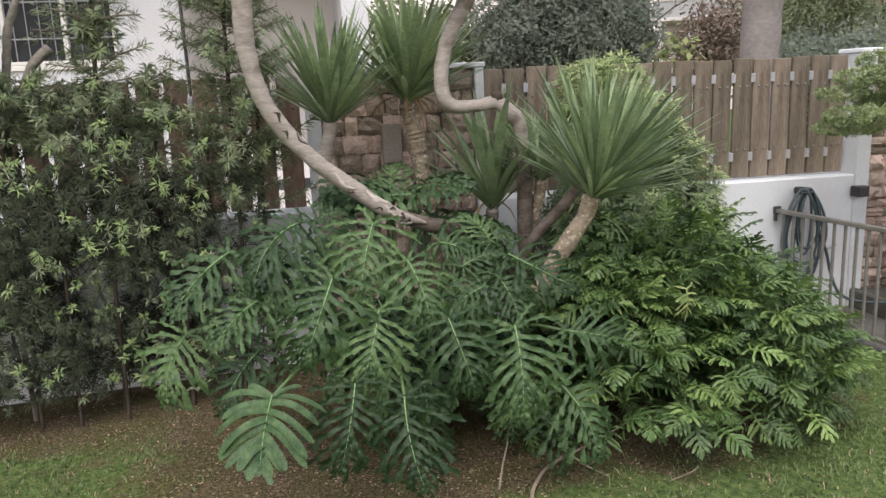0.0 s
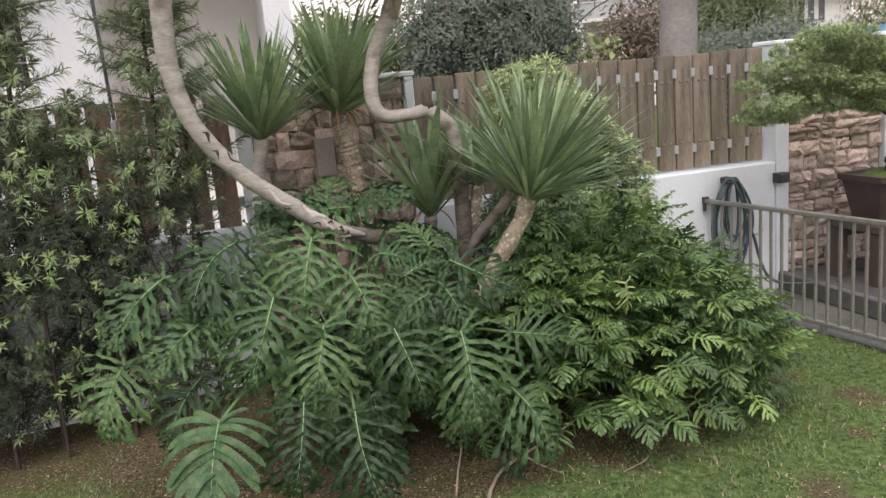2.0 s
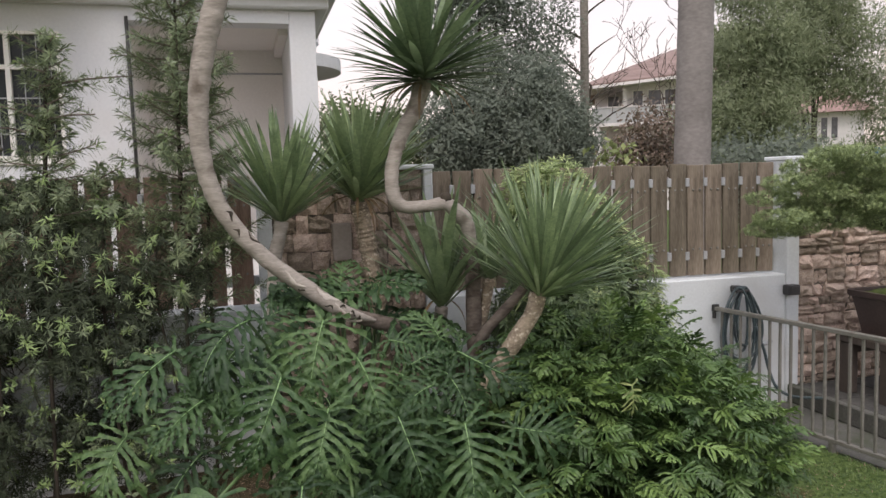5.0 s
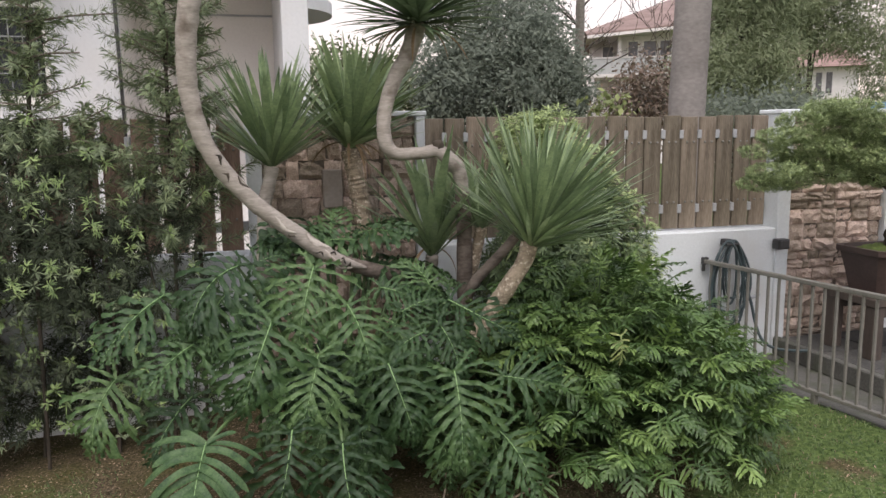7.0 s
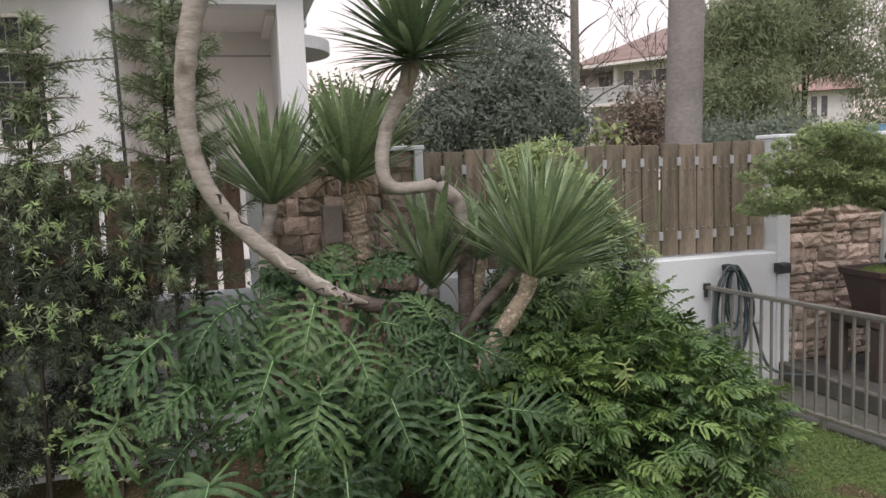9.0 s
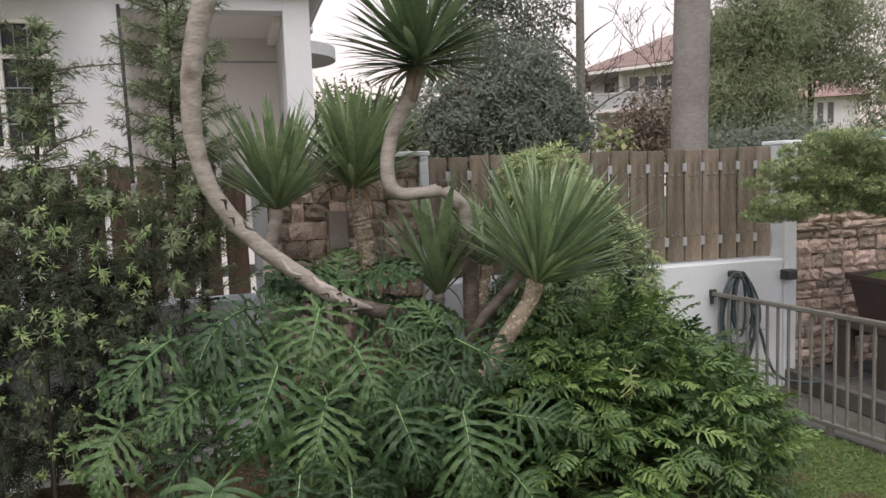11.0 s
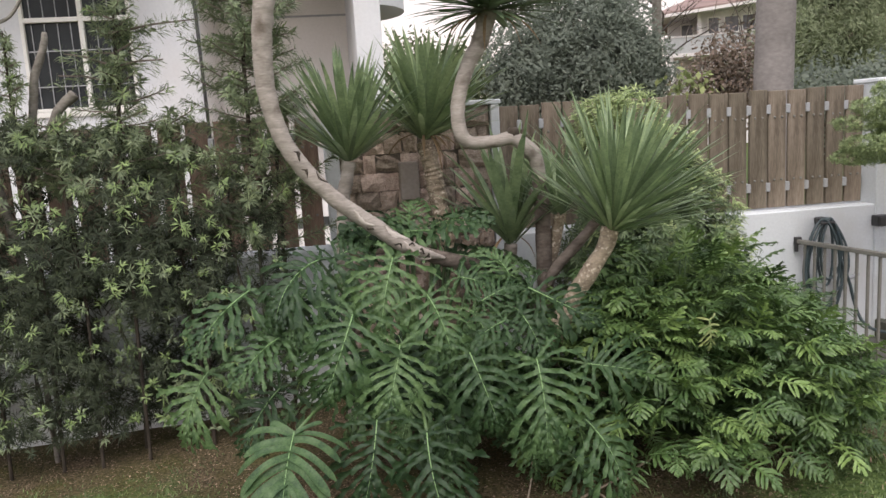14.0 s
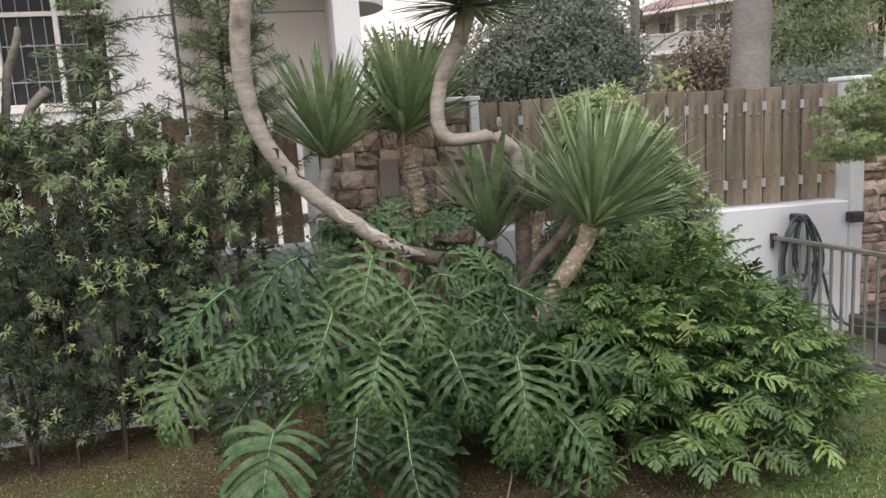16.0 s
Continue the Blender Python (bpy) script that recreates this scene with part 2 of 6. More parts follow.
def ground_material():
    """Lawn with bare soil: the soil lies along the hedge and under the plants, with ragged edges."""
    m = bpy.data.materials.new("lawn_and_soil")
    m.use_nodes = True
    n, l = m.node_tree.nodes, m.node_tree.links
    p = n["Principled BSDF"]
    co = n.new("ShaderNodeTexCoord")

    def tex(scale, detail=6):
        t = n.new("ShaderNodeTexNoise")
        t.inputs["Scale"].default_value, t.inputs["Detail"].default_value = scale, detail
        l.new(co.outputs["Object"], t.inputs["Vector"])
        return t.outputs["Fac"]

    def ramp(src, a, b, lo=0.35, hi=0.65):
        r = n.new("ShaderNodeValToRGB")
        r.color_ramp.elements[0].position, r.color_ramp.elements[0].color = lo, (*a, 1)
        r.color_ramp.elements[1].position, r.color_ramp.elements[1].color = hi, (*b, 1)
        l.new(src, r.inputs[0])
        return r.outputs[0]

    grit = ramp(tex(85), (0.040, 0.031, 0.019), (0.225, 0.172, 0.112), 0.40, 0.72)
    soil = n.new("ShaderNodeMix")
    soil.data_type = "RGBA"
    l.new(ramp(tex(3.5), (0, 0, 0), (1, 1, 1)), soil.inputs["Factor"])
    l.new(grit, soil.inputs["A"])
    l.new(ramp(tex(60), (0.040, 0.042, 0.016), (0.120, 0.105, 0.046)), soil.inputs["B"])
    lawn = ramp(tex(30), (0.045, 0.075, 0.022), (0.115, 0.160, 0.052))
    mask = n.new("ShaderNodeVertexColor")
    mask.layer_name = "lawn"
    ragged = n.new("ShaderNodeMath")
    ragged.operation = "MULTIPLY_ADD"
    ragged.inputs[1].default_value = 1.1
    l.new(tex(6), ragged.inputs[0])
    l.new(mask.outputs["Color"], ragged.inputs[2])
    edge = n.new("ShaderNodeMapRange")
    edge.inputs["From Min"].default_value, edge.inputs["From Max"].default_value = 0.9, 1.2
    l.new(ragged.outputs[0], edge.inputs["Value"])
    mx = n.new("ShaderNodeMix")
    mx.data_type = "RGBA"
    l.new(edge.outputs[0], mx.inputs["Factor"])
    l.new(soil.outputs["Result"], mx.inputs["A"])
    l.new(lawn, mx.inputs["B"])
    l.new(mx.outputs["Result"], p.inputs["Base Color"])
    p.inputs["Roughness"].default_value, p.inputs["Specular IOR Level"].default_value = 0.95, 0.1
    b = n.new("ShaderNodeBump")
    b.inputs["Strength"].default_value, b.inputs["Distance"].default_value = 0.8, 0.02
    l.new(tex(70), b.inputs["Height"])
    l.new(b.outputs[0], p.inputs["Normal"])
    return m


# ---- building helpers ----
class Shape:
    """Vertices and faces of one mesh, gathered piece by piece; each face keeps a material slot."""

    def __init__(self):
        self.v, self.f, self.m = [], [], []

    def add(self, verts, faces, slot=0):
        o = len(self.v)
        self.v.extend(tuple(p) for p in verts)
        self.f.extend(tuple(i + o for i in q) for q in faces)
        self.m.extend([slot] * len(faces))
        return self

    def box(self, lo, hi, slot=0, chamfer=0.0):
        (a, b, c), (d, e, f) = lo, hi
        k = min(chamfer, (d - a) / 3, (e - b) / 3, (f - c) / 3)
        if k <= 0:
            return self.add([(a, b, c), (d, b, c), (d, e, c), (a, e, c), (a, b, f), (d, b, f), (d, e, f), (a, e, f)],
                            [(0, 3, 2, 1), (4, 5, 6, 7), (0, 1, 5, 4), (1, 2, 6, 5), (2, 3, 7, 6), (3, 0, 4, 7)], slot)
        bm = bmesh.new()
        bmesh.ops.create_cube(bm, size=1, matrix=Matrix.Translation(((a + d) / 2, (b + e) / 2, (c + f) / 2)) @ Matrix.Diagonal((d - a, e - b, f - c, 1)))
        bmesh.ops.bevel(bm, geom=bm.edges[:], offset=k, segments=1, affect="EDGES")
        bm.verts.ensure_lookup_table()
        self.add([w.co[:] for w in bm.verts], [[w.index for w in q.verts] for q in bm.faces], slot)
        bm.free()
        return self

    def tube(self, points, radii, sides=8, slot=0, closed=False, caps=True, wobble=0.0):
        pts = [Vector(p) for p in points]
        n = len(pts)
        radii = list(radii) if hasattr(radii, "__len__") else [radii] * n
        verts, faces = [], []
        ref = None
        for i, p in enumerate(pts):
            a, b = (pts[i - 1], pts[(i + 1) % n]) if closed else (pts[max(i - 1, 0)], pts[min(i + 1, n - 1)])
            d = (b - a).normalized()
            if ref is None:
                ref = d.orthogonal().normalized()
            ref = (ref - d * ref.dot(d)).normalized()
            side = d.cross(ref)
            for j in range(sides):
                t = math.tau * j / sides
                r = radii[i] * (1 + wobble * noise.noise((p.x * 9 + j * 1.7, p.y * 9, p.z * 22)))
                verts.append(p + (ref * math.cos(t) + side * math.sin(t)) * r)
        for i in range(n if closed else n - 1):
            for j in range(sides):
                k, q = (i + 1) % n, (j + 1) % sides
                faces.append((i * sides + j, i * sides + q, k * sides + q, k * sides + j))
        if caps and not closed:
            faces.append(tuple(reversed(range(sides))))
            faces.append(tuple((n - 1) * sides + j for j in range(sides)))
        return self.add(verts, faces, slot)

    def mesh(self, name, *mats, smooth=False):
        me = bpy.data.meshes.new(name)
        me.from_pydata(self.v, [], self.f)
        for m in mats:
            me.materials.append(m)
        if len(mats) > 1:
            me.polygons.foreach_set("material_index", self.m)
        if smooth:
            me.polygons.foreach_set("use_smooth", [True] * len(self.f))
        me.update()
        return me


def part(name, shape, material, parent=None, label="", smooth=False):
    mats = material if isinstance(material, (tuple, list)) else (material,)
    me = shape.mesh(name, *mats, smooth=smooth) if isinstance(shape, Shape) else shape
    ob = new(name, me)
    ob.parent = parent
    return tagged(ob, label)


def thing(name, label, category, at=(0, 0, 0), group="", kind=""):
    ob = new(name)
    ob.empty_display_size = 0.1
    ob.location = at
    return tagged(ob, label, category, group, kind)


def local(ob, pts):
    o = ob.location
    return [(p[0] - o[0], p[1] - o[1], p[2] - o[2]) for p in pts]


def smooth_path(points, steps=5):
    """A Catmull-Rom line through the points."""
    p = [Vector(q) for q in points]
    out = []
    for i in range(len(p) - 1):
        a, b, c, d = p[max(i - 1, 0)], p[i], p[i + 1], p[min(i + 2, len(p) - 1)]
        for k in range(steps):
            t = k / steps
            out.append(0.5 * ((2 * b) + (c - a) * t + (2 * a - 5 * b + 4 * c - d) * t * t + (3 * b - a - 3 * c + d) * t ** 3))
    out.append(p[-1])
    return out


def spread(values, n):
    """n values, evenly read off a short list."""
    return [float(np.interp(i / (n - 1) * (len(values) - 1), range(len(values)), values)) for i in range(n)]


def frame_from(direction, up):
    """A turn whose y runs along direction and whose z leans to up."""
    y = Vector(direction).normalized()
    x = y.cross(Vector(up))
    x = x.normalized() if x.length > 1e-5 else y.orthogonal().normalized()
    z = x.cross(y)
    return Matrix((x, y, z)).transposed()


# ---- ground ----
def step(v):
    return 1 / (1 + math.exp(-max(-40.0, min(40.0, v))))


def lawn_amount(x, y):
    """1 on the lawn, 0 on the bare soil along the hedge and under the plants."""
    edge = 0.85 + 0.22 * math.sin(1.9 * y) + 0.2 * noise.noise((x * 1.7, y * 1.7, 0))
    right = step((x - edge - 0.55 * max(0.0, y - 2.3)) * 5)
    under = math.exp(-min(40.0, (((x - 1.5) / 0.72) ** 2 + ((y - 3.28) / 0.72) ** 2) ** 2))
    front = step(-(y - 2.35 - 0.3 * step((x - 0.4) * 6)) * 7) * 0.8
    left = math.exp(-min(40.0, ((x + 1.45) / 0.85) ** 4 + ((y - 3.35) / 0.46) ** 4)) * 0.72
    bare = 0.0
    for bx, by, br in ((2.62, 3.14, 0.10), (2.72, 2.78, 0.16), (1.98, 2.2, 0.16), (2.45, 2.5, 0.07), (3.0, 2.4, 0.12)):
        bare = max(bare, math.exp(-min(40.0, ((x - bx) ** 2 + (y - by) ** 2) / br ** 2)))
    return max(0.0, min(1.0, max(right, front, left) * (1 - 0.9 * under) - 0.8 * bare))


def lawn_end(y):
    """Where the lawn meets the concrete strip."""
    return min(3.69, 3.06 + 0.19 * (4.47 - y))


def ground_height(x, y):
    near = 1 / (1 + ((x - 0.5) ** 2 + (y - 3) ** 2) / 40)
    drop = -0.10 * step(-(x + 0.8) * 2.4)
    return near * (0.022 * noise.noise((x * 1.1, y * 1.1, 3)) + 0.007 * noise.noise((x * 6, y * 6, 5))) + drop - 0.035 * step((x - lawn_end(y)) * 40)


def ground():
    xs = [-900, -200, -60, -20, -9, -6] + list(np.linspace(-4, 3.70, 130)) + [3.8, 6, 10, 25, 80, 300, 900]
    ys = [-900, -200, -50, -15, -6, -3, -1, 0] + list(np.linspace(0.5, 4.7, 84)) + [5.5, 7, 10, 16, 30, 80, 300, 900]
    s = Shape()
    s.v = [(x, y, ground_height(x, y) if x < 3.72 else -0.035) for y in ys for x in xs]
    w = len(xs)
    s.f = [(j * w + i, j * w + i + 1, (j + 1) * w + i + 1, (j + 1) * w + i) for j in range(len(ys) - 1) for i in range(w - 1)]
    s.m = [0] * len(s.f)
    me = s.mesh("ground", ground_material(), smooth=True)
    lay = me.color_attributes.new("lawn", "FLOAT_COLOR", "POINT")
    vals = []
    for x, y, _ in s.v:
        a = lawn_amount(x, y)
        vals += [a, a, a, 1]
    lay.data.foreach_set("color", vals)
    return tagged(new("ground", me), "lawn with patches of bare brown gritty soil", "ground", kind="structure")


ground()

# ---- boundary wall with stone panels and board fences ----
WALL_Y, WALL_BACK, LEDGE = 4.5, 4.72, 0.91
POST_TOP = 1.696
FENCE_Y = 4.62
FENCES = ((-3.55, 0.06), (1.11, 3.63), (4.61, 6.6))
PANELS = ((0.06, 1.11, 0.085), (3.63, 4.61, 0.105))


def wall_run(a, b, name):
    s = Shape().box((a, WALL_Y, -0.4), (b, WALL_BACK, LEDGE), chamfer=0.008)
    return tagged(part(name, s, WALL), "low white painted boundary wall with a flat top", "wall", kind="structure")


for i, (a, b) in enumerate(FENCES):
    wall_run(a, b, "wall_%d" % (i + 1))


def board_mesh(seed, height, timber):
    r = random.Random(seed)
    s = Shape().box((-0.0575, -0.012, 0), (0.0575, 0.012, height + r.uniform(-0.007, 0.004)), chamfer=0.003)
    return s.mesh("board", timber)


BOARDS = {timber: [board_mesh(i, 0.765, timber) for i in range(5)] for timber in (BOARD, BOARD_RUST)}
SPACER = Shape().box((-0.015, -0.018, -0.029), (0.015, 0.0135, 0.029), chamfer=0.003).mesh("spacer", STEEL)
BOLT = Shape().tube([(0, 0, 0), (0, -0.004, 0), (0, -0.007, 0)], (0.0085, 0.0085, 0.004), 6).mesh("bolt", RAIL)


def fence(a, b, label, first, pitch, wide=1.0, timber=BOARD):
    f = thing("board_fence", label, "fence", ((a + b) / 2, FENCE_Y, LEDGE), "board fences on the boundary wall")
    w = (b - a) / 2
    for z in (0.150, 0.655):
        part("rail", Shape().box((-w, 0.014, z - 0.030), (w, 0.05, z + 0.030), chamfer=0.003), STEEL, f, "grey steel rail")
    n = int((b - 0.05 - first) / pitch) + 1
    r = random.Random(int(a * 100))
    for i in range(n):
        x = first - (a + b) / 2 + i * pitch
        o = part("board", BOARDS[timber][r.randrange(5)], timber, f)
        o.location = (x + r.uniform(-0.004, 0.004), r.uniform(-0.002, 0.002), 0.012)
        o.rotation_euler = (r.uniform(-0.004, 0.004), r.uniform(-0.006, 0.006), r.uniform(-0.03, 0.03))
        o.scale = (wide, 1, 1)
        for z in (0.150, 0.655) if i < n - 1 else ():
            k = part("spacer", SPACER, STEEL, f)
            k.location = (x + pitch / 2, 0, z)
        for z in (0.197, 0.603):
            for d in (-0.026, 0.026):
                k = part("bolt", BOLT, RAIL, f)
                k.location = (x + d, -0.0125, z)
    return f


fence(*FENCES[0], "rust-brown upright board fence behind the hedge", -3.455, 0.1555, 1.09, BOARD_RUST)
fence(*FENCES[1], "weathered brown upright board fence on the white wall", 1.19, 0.1387, 1.07)
fence(*FENCES[2], "weathered brown upright board fence beyond the stone panel", 4.70, 0.1387, 1.07)


def stone_mesh(seed):
    """A split stone of unit size: rough front, broken edges."""
    r = random.Random(seed)
    s = Shape()
    nx, nz = 6, 5
    verts = []
    for j in range(nz):
        for i in range(nx):
            u, v = i / (nx - 1), j / (nz - 1)
            edge = min(u, 1 - u, v, 1 - v)
            d = -0.022 * min(1, edge * 9) - 0.022 * noise.noise((u * 3 + seed * 7.3, v * 2.4, seed)) - 0.015 * noise.noise((u * 7, v * 7, seed + 9))
            jx = 0.05 * noise.noise((v * 4, seed * 3.1, i)) if i in (0, nx - 1) else 0.03 * r.uniform(-1, 1)
            jz = 0.06 * noise.noise((u * 4, seed * 5.7, j)) if j in (0, nz - 1) else 0.04 * r.uniform(-1, 1)
            verts.append((u - 0.5 + jx, d, v - 0.5 + jz))
    faces = [(j * nx + i, j * nx + i + 1, (j + 1) * nx + i + 1, (j + 1) * nx + i) for j in range(nz - 1) for i in range(nx - 1)]
    rim = [i for i in range(nx)] + [j * nx + nx - 1 for j in range(1, nz)] + [(nz - 1) * nx + i for i in range(nx - 2, -1, -1)] + [j * nx for j in range(nz - 2, 0, -1)]
    o = len(verts)
    verts += [(verts[i][0], 0.06, verts[i][2]) for i in rim]
    k = len(rim)
    faces += [(rim[i], o + i, o + (i + 1) % k, rim[(i + 1) % k]) for i in range(k)]
    return s.add(verts, faces).mesh("stone", STONE)


STONES = [stone_mesh(i) for i in range(16)]


def stone_panel(a, b, post, name, seed, tall=0.24, wide=0.27):
    body = Shape().box((a + 0.04, WALL_Y + 0.05, -0.4), (b - 0.04, WALL_BACK, POST_TOP - 0.05))
    wall = tagged(part(name, body, MORTAR), "panel of rough split brown and tan stone in a white frame", "stone wall", kind="structure")
    for x, thick in ((a, post), (b - 0.055, 0.055)):
        part("frame_post", Shape().box((x, WALL_Y - 0.006, -0.4), (x + thick, WALL_BACK + 0.01, POST_TOP), chamfer=0.006), WALL, wall, "white painted frame")
    part("frame_cap", Shape().box((a - 0.01, WALL_Y - 0.010, POST_TOP), (b + 0.01, WALL_BACK + 0.014, POST_TOP + 0.03), chamfer=0.006), WALL, wall, "white painted frame cap")
    r = random.Random(seed)

    def lay(x0, x1, z0, z1):
        """Splits the field into irregular courses and blocks, and sets a stone into each."""
        w, h = x1 - x0, z1 - z0
        if h > tall or (h > 0.6 * tall and h > 1.5 * w and r.random() < 0.6):
            k = z0 + h * r.uniform(0.36, 0.64)
            lay(x0, x1, z0, k)
            lay(x0, x1, k, z1)
        elif w > wide or (w > 0.15 and w > 2.0 * h and r.random() < 0.6):
            k = x0 + w * r.uniform(0.33, 0.67)
            lay(x0, k, z0, z1)
            lay(k, x1, z0, z1)
        else:
            o = part("stone", STONES[r.randrange(16)], STONE, wall)
            o.location = ((x0 + x1) / 2, WALL_Y + 0.045 + r.uniform(-0.016, 0.014), (z0 + z1) / 2)
            o.scale = ((w - 0.002) * r.choice((-1, 1)), r.uniform(0.6, 1.3), (h - 0.002) * r.choice((-1, 1)))

    lay(a + post + 0.003, b - 0.058, -0.03, POST_TOP)
    return wall


panel = stone_panel(*PANELS[0], "wall_4", 4, 0.15, 0.20)
part("flat_slab", Shape().box((0.492, WALL_Y - 0.005, 1.165), (0.604, WALL_Y + 0.05, 1.39), chamfer=0.006), CONCRETE_PALE, panel, "smooth grey-brown rectangular slab")
stone_panel(*PANELS[1], "wall_5", 11, 0.115, 0.24)


# ---- paved side yard beyond the railing ----
def side_yard():
    line = [(lawn_end(y), y) for y in (4.5, 3.6, 2.7, 1.8, 1.2, -3.0)]
    n = 2 * len(line)
    flat = line + [(3.74, y) for _, y in reversed(line)]
    s = Shape().add([(x, y, z) for z in (-0.3, 0.0) for x, y in flat], [tuple(range(n)), tuple(range(2 * n - 1, n - 1, -1))] + [(i, n + i, n + (i + 1) % n, (i + 1) % n) for i in range(n)])
    tagged(part("pavement_1", s, CONCRETE), "strip of worn grey concrete along the lawn", "pavement", kind="structure")
    p = tagged(part("pavement_2", Shape().box((3.70, -3.0, -0.3), (9.0, 4.5, 0.105)), MORTAR), "raised terrace paved with dark slabs", "pavement", kind="structure")
    tile = Shape().box((-0.196, -0.196, 0), (0.196, 0.196, 0.022), chamfer=0.005).mesh("tile", SLATE)
    for i in range(8):
        for j in range(18):
            o = part("tile", tile, SLATE, p)
            o.location = (3.90 + 0.40 * i, 4.28 - 0.40 * j, 0.1)
    part("kerb", Shape().box((3.645, -3.0, 0.0), (3.702, 4.498, 0.124), chamfer=0.008), CONCRETE, p, "concrete kerb of the terrace")


side_yard()


def railing():
    f = thing("metal_railing", "low grey-brown metal railing with upright bars", "railing", (3.06, 4.47, 0))
    slope = 0.168
    end = 2.6
    turn = Matrix.Rotation(-math.atan(slope), 3, "Z")

    def at(d, z, across=0.0):
        return (slope * d + across, -d, z)

    def bar(name, d0, d1, z0, z1, wide, label=""):
        s = Shape().box((-wide, -d1, z0), (wide, -d0, z1), chamfer=0.003)
        s.v = [(v[0] - slope * v[1], v[1], v[2]) for v in s.v]
        return part(name, s, RAIL, f, label)

    bar("top_rail", 0, end, 0.695, 0.72, 0.019)
    bar("bottom_rail", 0, end, 0.055, 0.078, 0.017)
    up = Shape().box((-0.008, -0.008, 0.07), (0.008, 0.008, 0.70), chamfer=0.0025).mesh("upright", RAIL)
    n = 32
    for i in range(n):
        o = part("upright", up, RAIL, f)
        o.location = at(0.05 + i * 0.0795, 0)
    for d in (0.9, 1.9):
        part("foot", Shape().box((slope * d - 0.016, -d - 0.016, -0.03), (slope * d + 0.016, -d + 0.016, 0.06), chamfer=0.003), RAIL, f)
    part("wall_plate", Shape().box((-0.022, 0.0, 0.685), (0.022, 0.028, 0.735), chamfer=0.004), BLACK, f, "dark wall plate")
    part("hinge_pin", Shape().tube([(-0.012, 0.01, 0.64), (-0.012, 0.01, 0.70)], 0.012, 8), BLACK, f)


railing()


def garden_hose():
    h = thing("garden_hose", "dark green garden hose coiled on a wall hook", "hose", (3.21, 4.45, 0.83))
    r = random.Random(5)
    part("hook", Shape().box((-0.03, 0.0, -0.02), (0.03, 0.05, 0.025), chamfer=0.008).box((-0.05, -0.06, -0.012), (0.05, 0.0, 0.004), chamfer=0.004), BLACK, h, "dark plastic wall hook")
    for k in range(7):
        wide, tall = (0.165, 0.06, 0.150, 0.10, 0.158, 0.08, 0.135)[k], (0.60, 0.44, 0.56, 0.62, 0.50, 0.40, 0.58)[k]
        dx, dy = r.uniform(-0.03, 0.035), -0.012 - 0.014 * k * 0.45
        pts = []
        for i in range(30):
            a = math.tau * i / 30
            top = 0.5 + 0.5 * math.cos(a)
            pts.append((dx + wide * math.sin(a) * (1 - 0.45 * top ** 2), dy - 0.01 * math.sin(2 * a + k), -tall / 2 + 0.02 + tall / 2 * math.cos(a)))
        part("coil", Shape().tube(pts, 0.0085, 7, closed=True), HOSE, h, smooth=True)
    tail = smooth_path([(0.10, -0.05, -0.25), (0.17, -0.05, -0.42), (0.20, -0.06, -0.55), (0.24, -0.10, -0.68), (0.30, -0.2, -0.72), (0.42, -0.35, -0.70)], 5)
    part("tail", Shape().tube(tail, 0.0105, 7), HOSE, h, smooth=True)
    part("nozzle", Shape().tube([(0.16, -0.055, -0.38), (0.20, -0.055, -0.37), (0.23, -0.055, -0.36)], (0.012, 0.016, 0.009), 8).tube([(0.205, -0.055, -0.40), (0.205, -0.055, -0.34)], 0.006, 6), STEEL, h, "grey metal nozzle")


garden_hose()

box = thing("wall_box", "small dark box fixed to the wall corner", "wall fitting", (3.645, 4.45, 0.80))
part("body", Shape().box((-0.045, -0.02, -0.035), (0.05, 0.05, 0.035), chamfer=0.006), BLACK, box)
part("cover", Shape().box((-0.035, -0.026, -0.026), (0.04, -0.019, 0.026), chamfer=0.003), BLACK, box)

bin_ = thing("plastic_tub", "blue plastic tub on the wall cap", "tub", (4.54, 4.60, POST_TOP + 0.03))
part("tub", Shape().tube([(0, 0, 0), (0, 0, 0.045), (0, 0, 0.05)], (0.06, 0.07, 0.075), 16), BLUE, bin_)


